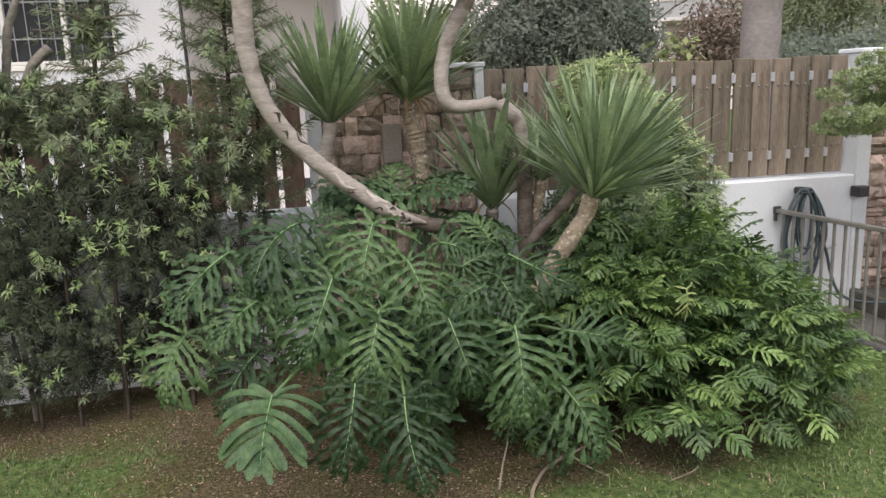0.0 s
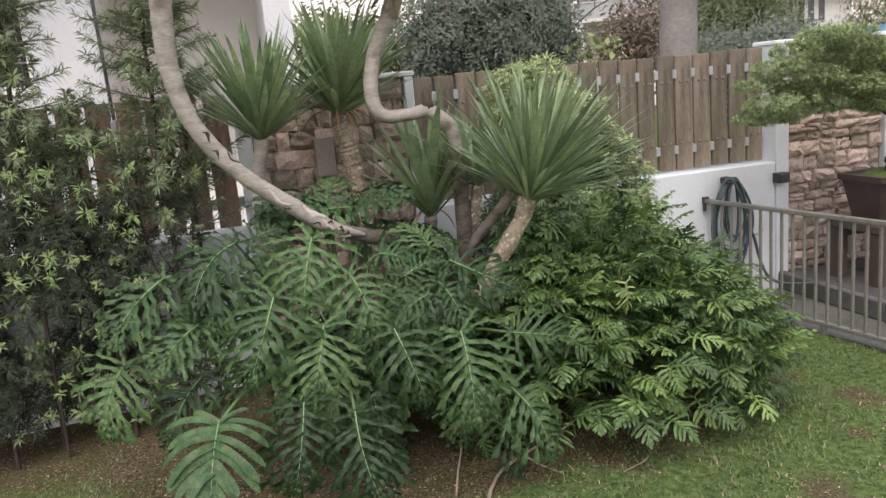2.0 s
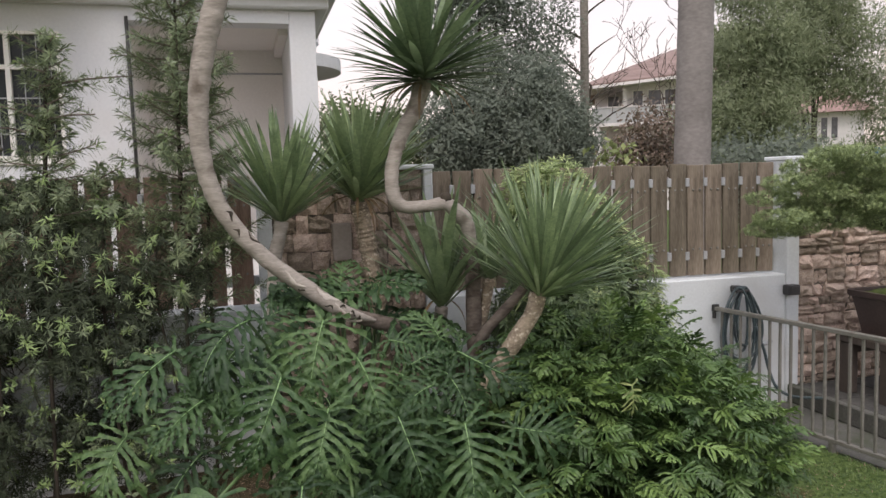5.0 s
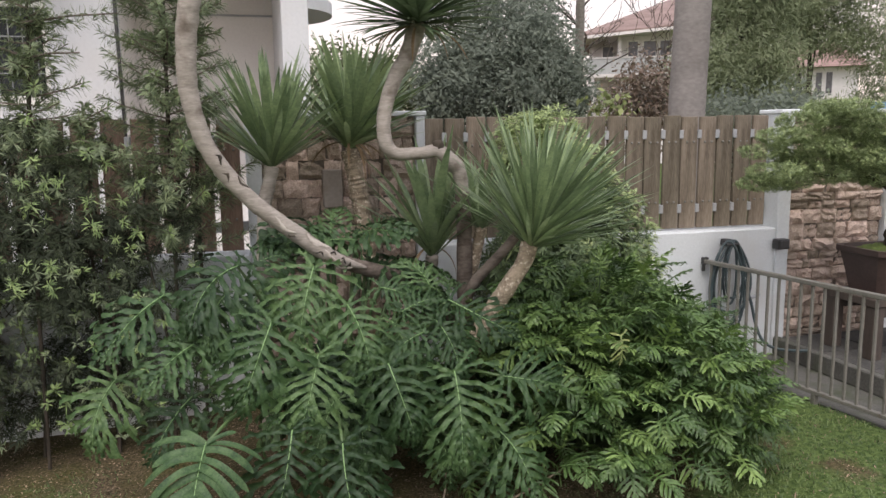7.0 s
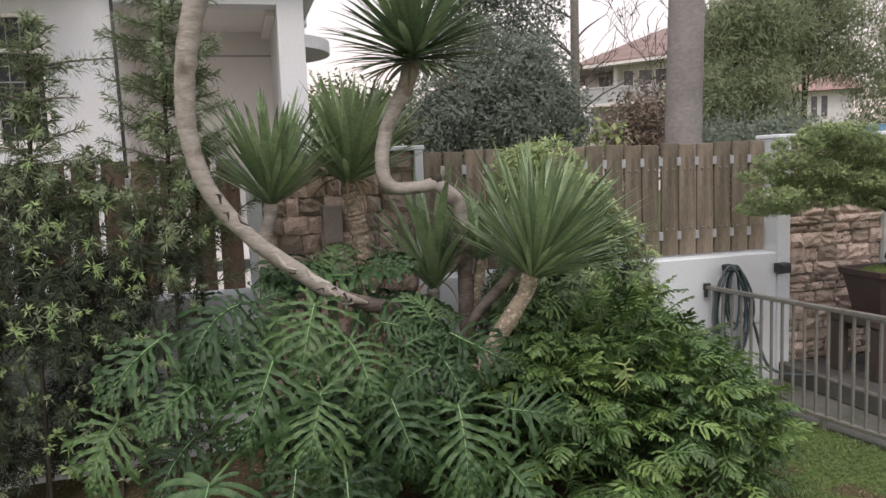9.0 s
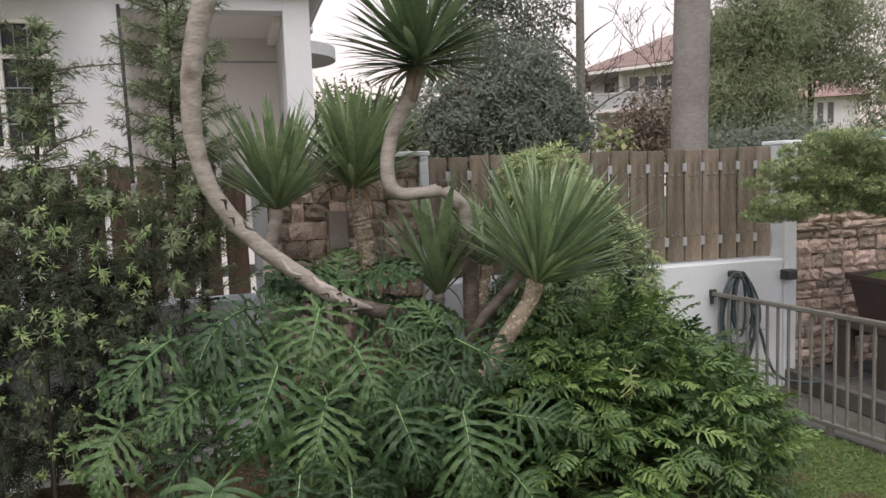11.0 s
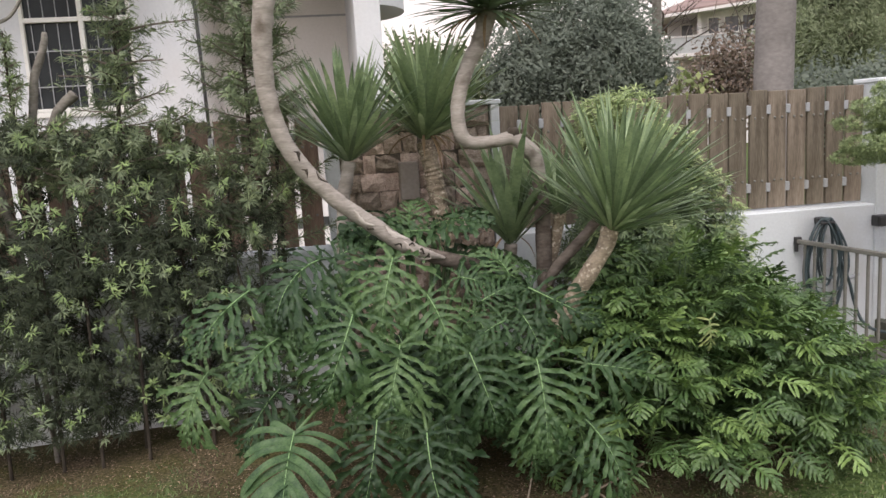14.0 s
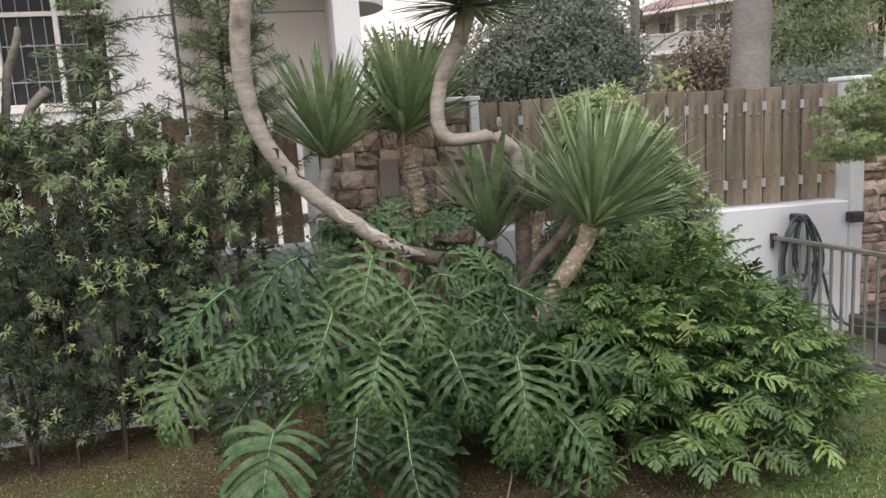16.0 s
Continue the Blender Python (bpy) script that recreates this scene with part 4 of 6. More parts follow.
def crown(tree, at, axis, n, length, open_, seed, as_parts=True, wide=0.068, broad=1.0):
    """A tuft of sword leaves at a branch end: upright in the middle, spreading outside."""
    r = random.Random(seed)
    ax = Vector(axis).normalized()
    e1 = ax.orthogonal().normalized()
    e2 = ax.cross(e1)
    rest = Shape()
    o = tree.location
    for i in range(n):
        k = (i + 0.5) / n
        a = i * 2.39996 + r.uniform(-0.25, 0.25)
        lean = open_ * k ** 0.62 + r.uniform(-0.06, 0.06)
        d = ax * math.cos(lean) + (e1 * math.cos(a) + e2 * math.sin(a)) * math.sin(lean)
        ln = length * (0.80 + 0.25 * math.sin(math.pi * min(1, k + 0.2))) * r.uniform(0.82, 1.1)
        base = Vector(at) - o + ax * (0.10 * (1 - k)) * length + (e1 * math.cos(a) + e2 * math.sin(a)) * 0.022
        turn = frame_from(d, ax + Vector((0, 0, 0.3)))
        if as_parts:
            ob = part("leaf", SWORDS[r.randrange(8)], SWORD, tree)
            ob.matrix_basis = Matrix.Translation(base) @ turn.to_4x4() @ Matrix.Diagonal((ln * broad, ln, ln, 1.0))
        else:
            strap(rest, base, turn, ln, wide * ln, r.uniform(0.0, 0.4), 0, 0.10, 6)
    if not as_parts:
        tagged(part("crown", rest, SWORD, tree, "tuft of stiff sword leaves", smooth=True), kind="stuff")
    return tree


def ringed(points, radii, ring=0.012, every=2):
    """Radii with the leaf-scar rings of such a trunk."""
    g = random.Random(len(radii))
    return [r * (1 + (ring * 3 * g.uniform(0.2, 1.3) if (i + g.randrange(2)) % every == 0 else -ring)) for i, r in enumerate(radii)]


def dragon_tree():
    t = thing("dragon_tree", "old dragon tree with bare curving pale trunks and green tufts", "tree", (1.0, 3.6, 0.0))

    def limb(name, pts, radii, bark, label="", steps=8, ring=0.008, sides=14):
        line = smooth_path(pts, steps)
        rr = ringed(line, spread(radii, len(line)), ring)
        part(name, Shape().tube(local(t, line), rr, sides, wobble=0.12), bark, t, label, smooth=True)

    limb("trunk", [(1.12, 3.66, -0.05), (1.10, 3.66, 0.4), (1.0, 3.64, 0.70), (0.85, 3.58, 0.85), (0.70, 3.50, 0.925), (0.55, 3.46, 0.98), (0.42, 3.425, 1.03)], (0.05, 0.046, 0.040, 0.037, 0.035, 0.030), BARK_MID, "dark lower trunk")
    limb("arched_trunk", [(0.56, 3.425, 0.985), (0.39, 3.39, 1.055), (0.24, 3.38, 1.17), (0.06, 3.38, 1.32), (-0.10, 3.38, 1.53), (-0.165, 3.38, 1.75), (-0.168, 3.38, 1.97), (-0.14, 3.38, 2.16), (-0.09, 3.38, 2.35), (0.0, 3.4, 2.62), (0.05, 3.42, 2.95)],
         (0.006, 0.036, 0.036, 0.036, 0.037, 0.041, 0.045, 0.046, 0.046, 0.046), BARK, "pale arched trunk with torn bark", 22, 0.010)
    limb("trunk", [(1.13, 3.75, -0.05), (1.14, 3.75, 0.5), (1.13, 3.75, 0.79), (1.13, 3.75, 1.09), (1.12, 3.735, 1.30)], (0.05, 0.046, 0.042, 0.040, 0.037), BARK_MID, "dark lower trunk")
    limb("hooked_trunk", [(1.125, 3.74, 1.22), (1.10, 3.725, 1.39), (1.05, 3.72, 1.455), (0.985, 3.72, 1.505), (0.89, 3.72, 1.495), (0.77, 3.74, 1.50), (0.722, 3.75, 1.57), (0.73, 3.77, 1.70), (0.79, 3.80, 1.87), (0.86, 3.82, 1.98), (0.92, 3.84, 2.14)],
         (0.030, 0.038, 0.042, 0.034, 0.030, 0.034, 0.036, 0.036, 0.038, 0.042, 0.046), BARK, "pale trunk bent like a hook", 8)
    peel = random.Random(17)
    line = smooth_path([(-0.10, 3.38, 1.53), (0.06, 3.38, 1.32), (0.24, 3.38, 1.17), (0.39, 3.39, 1.055), (0.50, 3.41, 1.01)], 20)
    for at, long, a0, wide, mt in ((3, 8, -0.3, 0.28, 1), (9, 6, 0.35, 0.24, 1), (12, 9, -0.75, 0.2, 1), (30, 10, 0.15, 0.3, 0), (38, 6, 0.7, 0.25, 1), (44, 14, -0.75, 0.4, 0), (52, 7, 0.4, 0.26, 1), (55, 12, 0.0, 0.35, 0), (58, 8, -0.5, 0.24, 1), (62, 14, 0.8, 0.35, 0), (66, 7, -0.1, 0.3, 1), (71, 7, 0.45, 0.3, 1)):
        long = max(3, int(long * 0.6)) if mt else long
        flake, vs = Shape(), []
        for i in range(long + 1):
            u = i / long
            p = line[min(at + i, len(line) - 1)]
            d = (line[min(at + i + 1, len(line) - 1)] - line[max(at + i - 1, 0)]).normalized()
            e1 = (Vector((0, -1, 0.15)) - d * d.dot(Vector((0, -1, 0.15)))).normalized()
            e2 = d.cross(e1)
            half = wide * math.sin(math.pi * (0.04 + 0.92 * u)) ** 0.7 * peel.uniform(0.6, 1.1)
            mid = a0 + 0.3 * math.sin(u * 5 + at)
            for k in (-1, -0.4, 0.4, 1):
                rr = (0.0385 if mt else 0.0405) - 0.003 * abs(k) ** 3
                vs.append(p + (e1 * math.cos(mid + k * half) + e2 * math.sin(mid + k * half)) * rr)
        flake.add(local(t, vs), [(i * 4 + k, i * 4 + k + 1, i * 4 + k + 5, i * 4 + k + 4) for i in range(long) for k in range(3)])
        part("torn_bark", flake, BARK_DARK if mt else PEEL, t, "dark torn bark scar" if mt else "pale peeled bark strip", smooth=True)
    part("stub", Shape().tube(local(t, [(0.985, 3.72, 1.505), (0.988, 3.715, 1.545), (0.988, 3.715, 1.56)]), (0.034, 0.03, 0.022), 10, wobble=0.3), BARK_DARK, t, "dark cut branch stub", smooth=True)
    limb("leaning_trunk", [(0.98, 3.32, 0.35), (1.03, 3.26, 0.62), (1.10, 3.20, 0.80), (1.16, 3.15, 0.92), (1.22, 3.13, 1.02), (1.248, 3.13, 1.11)], (0.050, 0.046, 0.041, 0.038, 0.036, 0.040), BARK_ROUGH, "tan scarred trunk", 9, 0.016)
    limb("branch", [(0.98, 3.85, 0.5), (0.975, 3.9, 0.78), (0.982, 3.88, 0.88), (0.985, 3.86, 0.95)], (0.04, 0.036, 0.033, 0.035), BARK)
    limb("branch", [(1.14, 3.78, 0.75), (1.19, 3.76, 0.95), (1.22, 3.75, 1.1)], (0.035, 0.03, 0.03), BARK_ROUGH)
    limb("branch", [(1.07, 3.6, 0.72), (1.13, 3.56, 0.86), (1.25, 3.52, 1.0), (1.36, 3.48, 1.14)], (0.030, 0.027, 0.025, 0.024), BARK_MID)
    limb("branch", [(0.10, 3.99, 0.0), (0.11, 3.98, 0.8), (0.13, 3.98, 1.2), (0.16, 3.98, 1.34), (0.18, 3.98, 1.435)], (0.036, 0.034, 0.033, 0.034, 0.036), BARK, "", 16, 0.02)
    limb("branch", [(0.75, 4.1, 0.0), (0.70, 4.14, 0.8), (0.66, 4.15, 1.18), (0.63, 4.15, 1.38), (0.60, 4.15, 1.51)], (0.053, 0.050, 0.049, 0.047, 0.043), BARK_ROUGH, "shaggy ringed upper trunk", 34, 0.045)
    crown(t, (1.255, 3.13, 1.09), (0.24, -0.10, 1), 240, 0.57, 1.16, 1, broad=0.88)
    crown(t, (0.18, 3.98, 1.435), (0.04, -0.10, 1), 125, 0.55, 1.04, 2, broad=1.4)
    crown(t, (0.60, 4.15, 1.52), (0.16, -0.10, 1), 135, 0.57, 1.10, 3, False, 0.072)
    crown(t, (0.92, 3.84, 2.13), (0.0, -0.05, 1), 190, 0.50, 1.72, 4, False, 0.082)
    crown(t, (0.985, 3.85, 0.955), (-0.06, -0.12, 1), 40, 0.62, 0.80, 5, False, 0.074)
    crown(t, (1.22, 3.75, 1.10), (-0.05, -0.05, 1), 50, 0.40, 1.2, 6, False)
    dry = random.Random(41)
    for at, count, ln in (((0.92, 3.84, 2.12), 7, 0.30), ((0.97, 3.86, 1.0), 2, 0.30), ((0.60, 4.15, 1.55), 6, 0.24)):
        for i in range(count):
            a = dry.uniform(math.pi * 0.9, math.tau * 1.05)
            s = Shape()
            strap(s, Vector((0, 0, 0)), frame_from((math.cos(a), math.sin(a), dry.uniform(-0.5, 0.1)), (0, 0, 1)), ln * dry.uniform(0.6, 1.1), 0.016, dry.uniform(0.6, 1.5), 0, 0.4, 6, dry.uniform(-1.5, 1.5))
            o = part("dry_leaf", s, SWORD_DRY, t, "dry brown hanging leaf", smooth=True)
            o.location = Vector(at) - t.location + Vector((0.03 * math.cos(a), 0.03 * math.sin(a), 0))
    return t


dragon_tree()

# ---- philodendrons ----
BIG_LEAVES = [cut_leaf(20 + i, 9 + i % 2, 0.94 + 0.03 * i, 1.0, 0.40 + 0.13 * i, 0.55 + 0.012 * i, True, (-0.16, 0.12, -0.05, 0.18, 0.0, -0.22, 0.08)[i]).mesh("leaf", PHILO, PHILO_RIB, smooth=True) for i in range(7)]
PLAIN_LEAF = cut_leaf(40, 9, 1.06, 0.3, 0.25, 0.60, False, -0.06).mesh("leaf", PHILO, PHILO_RIB, smooth=True)
SMALL_LEAVES = [small_leaf(50 + i, 7 + i % 3, 0.62 - 0.012 * i, 1.0, 0.2 + 0.14 * i, 0.42 + 0.02 * (i % 4), 0.08).mesh("leaf", XANADU, PHILO_RIB, smooth=True) for i in range(8)]


def stalk(plant, root, base, r=0.008, lift=0.16):
    root, base = Vector(root), Vector(base)
    mid = (root + base) / 2 + Vector((0, 0, lift))
    pts = [root * (1 - t) ** 2 + mid * 2 * t * (1 - t) + base * t * t for t in (0, 0.2, 0.4, 0.6, 0.8, 1)]
    part("stalk", Shape().tube(local(plant, pts), (r * 1.5, r * 1.3, r * 1.1, r, r * 0.9, r * 0.8), 6), PETIOLE, plant, smooth=True)


def big_philodendron():
    p = thing("philodendron", "large philodendron with deep green glossy deeply cut leaves", "plant", (0.4, 3.4, 0.0))
    r = random.Random(8)
    o = p.location

    def leaf(base, tip, mesh=None, up=(0, -0.55, 0.85), grow=1.10):
        b = Vector(base)
        e = b + (Vector(tip) - b) * grow
        ob = part("leaf", mesh or BIG_LEAVES[r.randrange(7)], PHILO, p)
        ob.matrix_basis = Matrix.Translation(-o) @ leaf_place(b, e, (up[0] + r.uniform(-0.3, 0.3), up[1] + r.uniform(-0.25, 0.25), up[2]))
        root = Vector((0.4 + 0.35 * (b.x - 0.4), 3.42, 0.25 + 0.12 * r.random()))
        stalk(p, root, b)

    leaf((0.15, 2.62, 0.55), (0.10, 2.47, 0.31))
    leaf((0.32, 2.55, 0.51), (0.30, 2.38, 0.26))
    leaf((0.26, 2.72, 0.79), (0.20, 2.57, 0.58))
    leaf((-0.14, 2.55, 0.57), (-0.215, 2.26, 0.415), PLAIN_LEAF, (0.0, -0.6, 0.85), 0.86)
    leaf((0.10, 2.78, 0.91), (-0.01, 2.60, 0.69))
    leaf((0.28, 3.00, 1.07), (0.18, 2.83, 0.84))
    leaf((-0.01, 3.20, 1.06), (-0.25, 3.00, 1.03), up=(-0.1, -0.5, 0.9))
    leaf((-0.31, 3.22, 0.95), (-0.55, 3.03, 0.84))
    leaf((-0.18, 3.05, 0.79), (-0.37, 2.87, 0.74))
    leaf((-0.50, 3.15, 0.64), (-0.65, 2.98, 0.50))
    leaf((0.52, 2.70, 0.74), (0.58, 2.52, 0.54))
    leaf((0.77, 2.68, 0.69), (0.78, 2.50, 0.43))
    leaf((0.40, 2.90, 0.93), (0.49, 2.70, 0.78))
    leaf((0.77, 2.95, 0.83), (0.87, 2.78, 0.70))
    leaf((1.03, 2.85, 0.60), (1.22, 2.70, 0.60), up=(0, -0.7, 0.7))
    leaf((0.94, 2.64, 0.45), (1.11, 2.50, 0.27))
    leaf((-0.21, 3.02, 0.58), (-0.38, 2.86, 0.47))
    leaf((0.05, 3.25, 1.05), (0.21, 3.30, 1.15), up=(0.1, -0.7, 0.7))
    leaf((-0.00, 3.12, 0.79), (-0.23, 3.00, 0.82), up=(0, -0.6, 0.8))
    leaf((0.84, 3.00, 0.90), (1.05, 2.84, 0.79))
    leaf((0.60, 3.02, 0.82), (0.70, 2.86, 0.66))
    leaf((0.79, 3.15, 0.94), (0.74, 3.20, 1.09))
    leaf((0.64, 3.00, 0.87), (0.81, 3.05, 0.95))
    leaf((0.54, 3.60, 1.09), (0.27, 3.50, 1.15))
    leaf((0.64, 3.75, 1.11), (0.80, 3.80, 1.19))
    leaf((0.44, 3.75, 1.10), (0.46, 3.85, 1.27))
    leaf((-0.06, 3.12, 0.96), (-0.20, 2.94, 0.88))
    leaf((0.93, 2.78, 0.24), (1.04, 2.66, 0.13))
    leaf((0.70, 2.90, 0.80), (0.53, 2.80, 0.78))
    leaf((0.57, 3.12, 0.95), (0.76, 3.05, 0.93))
    leaf((0.34, 3.05, 0.94), (0.15, 2.95, 0.98))
    n = 0
    while n < 28:
        a, e = r.uniform(0, math.tau), r.uniform(0.02, 1.35)
        d = Vector((math.cos(a) * math.cos(e), math.sin(a) * math.cos(e), math.sin(e)))
        k = r.uniform(0.30, 0.62)
        b = Vector((0.42 + d.x * 0.72 * k, 3.28 + d.y * 0.62 * k, 0.34 + d.z * 0.62 * k))
        if b.z < 0.28 or b.y > 4.2 or (b.x > 0.55 and b.y < 3.2 and b.z < 0.6) or (b.y < 3.1 and b.z < 0.48):
            continue
        out = Vector((d.x + r.uniform(-0.5, 0.5), d.y - 0.25, r.uniform(-0.9, 0.15) * (1.1 - d.z * 0.6))).normalized()
        ln = r.uniform(0.22, 0.34)
        leaf(b, b + out * ln, None, (d.x * 0.6, d.y * 0.6 - 0.2, 1.0), 1.1)
        n += 1
    for i in range(9):
        a, e = r.uniform(0, math.tau), r.uniform(0.1, 1.3)
        d = Vector((math.cos(a) * math.cos(e), math.sin(a) * math.cos(e), math.sin(e)))
        b = Vector((0.50 + d.x * 0.30, 3.72 + d.y * 0.18, 0.88 + d.z * 0.24))
        leaf(b, b + Vector((d.x + r.uniform(-0.3, 0.3), -0.35, r.uniform(-0.35, 0.45))).normalized() * r.uniform(0.26, 0.34), None, (d.x * 0.5, -0.5, 1.0), 1.15)
    for i in range(4):
        a, e = r.uniform(0, math.tau), r.uniform(0.1, 1.2)
        d = Vector((math.cos(a) * math.cos(e), math.sin(a) * math.cos(e), math.sin(e)))
        b = Vector((-0.02 + d.x * 0.36, 3.28 + d.y * 0.25, 0.50 + d.z * 0.42))
        out = Vector((d.x - 0.2 + r.uniform(-0.4, 0.4), d.y - 0.3, r.uniform(-0.7, 0.2))).normalized()
        leaf(b, b + out * r.uniform(0.2, 0.3), None, (d.x * 0.5, d.y * 0.5 - 0.2, 1.0))
    for i in range(9):
        a, e = r.uniform(0, math.tau), r.uniform(0.2, 1.3)
        d = Vector((math.cos(a) * math.cos(e), math.sin(a) * math.cos(e), math.sin(e)))
        b = Vector((0.82 + d.x * 0.34, 3.36 + d.y * 0.20, 0.48 + d.z * 0.22))
        out = Vector((d.x + r.uniform(-0.4, 0.4), d.y - 0.3, r.uniform(-0.6, 0.25))).normalized()
        leaf(b, b + out * r.uniform(0.26, 0.34), None, (d.x * 0.5, d.y * 0.5 - 0.2, 1.0))
    for i in range(16):
        b = Vector((r.uniform(0.0, 1.1), r.uniform(2.98, 3.25), r.uniform(0.26, 0.52)))
        leaf(b, b + Vector((r.uniform(-0.12, 0.12), -0.08, r.uniform(-0.26, -0.16))), None, (r.uniform(-0.3, 0.3), -0.9, 0.4), 1.1)
    part("stem", Shape().tube(local(p, smooth_path([(0.42, 3.45, -0.05), (0.40, 3.42, 0.2), (0.36, 3.38, 0.45)], 5)), 0.055, 10, wobble=0.3), BARK_DARK, p, smooth=True)
    return p


def small_philodendron():
    p = thing("philodendron", "dense philodendron with fresh yellow-green lobed leaves", "plant", (1.75, 3.35, 0.0))
    r = random.Random(21)
    o = p.location
    rest = [Shape() for _ in range(6)]
    flat = [small_leaf(70 + i, 7 + i, 0.60, 1.0, 0.3 + 0.25 * i, 0.43, 0.08) for i in range(3)]
    n = 0
    while n < 1000:
        a, e = r.uniform(0, math.tau), math.asin(r.uniform(0.0, 0.99))
        d = Vector((math.cos(a) * math.cos(e), math.sin(a) * math.cos(e), math.sin(e)))
        if d.y > 0.6:
            continue
        lump = 1 + 0.16 * noise.noise((d.x * 2.4 + 5, d.y * 2.4, d.z * 2.4))
        k = (r.uniform(0.84, 1.03) if n < 800 else r.uniform(0.5, 0.85)) * lump
        b = Vector((1.70 + d.x * 0.82 * k, 3.38 + d.y * 0.82 * k, 0.05 + d.z * 0.83 * k))
        if b.z < 0.07 + 0.11 * max(0.0, -d.y):
            continue
        out = (d * 0.7 + Vector((r.uniform(-0.7, 0.7), r.uniform(-0.4, 0.2), r.uniform(-0.65, 0.65)))).normalized()
        out.z = min(out.z, 0.65)
        ln = r.uniform(0.10, 0.175)
        m = Matrix.Translation(b - o) @ frame_from(out, (d.x * 0.7 + r.uniform(-0.4, 0.4), d.y * 0.7, d.z + 0.7)).to_4x4() @ Matrix.Scale(ln * 1.12, 4)
        if n < 290:
            ob = part("leaf", SMALL_LEAVES[r.randrange(8)], XANADU, p)
            ob.matrix_basis = m
        else:
            f = flat[n % 3]
            rest[n % 6].add([m @ Vector(q) for q in f.v], f.f)
        if n % 3 == 0:
            root = Vector((1.70 + 0.3 * (b.x - 1.70), 3.4 + 0.2 * (b.y - 3.4), 0.04))
            stalk(p, root, b, 0.004, 0.10)
        n += 1
    # upper leaves spread flat to the light
    for i in range(190):
        b = Vector((r.uniform(1.16, 2.05), r.uniform(2.95, 3.45), 0.0))
        b.z = 0.93 - 0.55 * (b.x - 1.45) ** 2 - 0.45 * (3.45 - b.y) + r.uniform(-0.08, 0.03)
        out = Vector((r.uniform(-0.7, 0.7) + 0.4 * (b.x - 1.5), r.uniform(-0.9, 0.1), r.uniform(-0.25, 0.35))).normalized()
        m = Matrix.Translation(b - o) @ frame_from(out, (r.uniform(-0.3, 0.3), -0.2, 1.0)).to_4x4() @ Matrix.Scale(r.uniform(0.13, 0.20), 4)
        f = flat[i % 3]
        rest[i % 6].add([m @ Vector(q) for q in f.v], f.f)
    old = part("leaf", SMALL_LEAVES[3].copy(), TREE_YELLOW, p, "yellowing old leaf")
    old.data.materials[0] = TREE_YELLOW
    old.matrix_basis = Matrix.Translation(-o) @ leaf_place((1.485, 2.72, 0.77), (1.50, 2.69, 0.64), (0.3, -0.9, 0.3))
    for q in rest:
        tagged(part("crowded_foliage", q, XANADU, p, "crowded small leaves", smooth=True), kind="stuff")
    return p


big_philodendron()
small_philodendron()


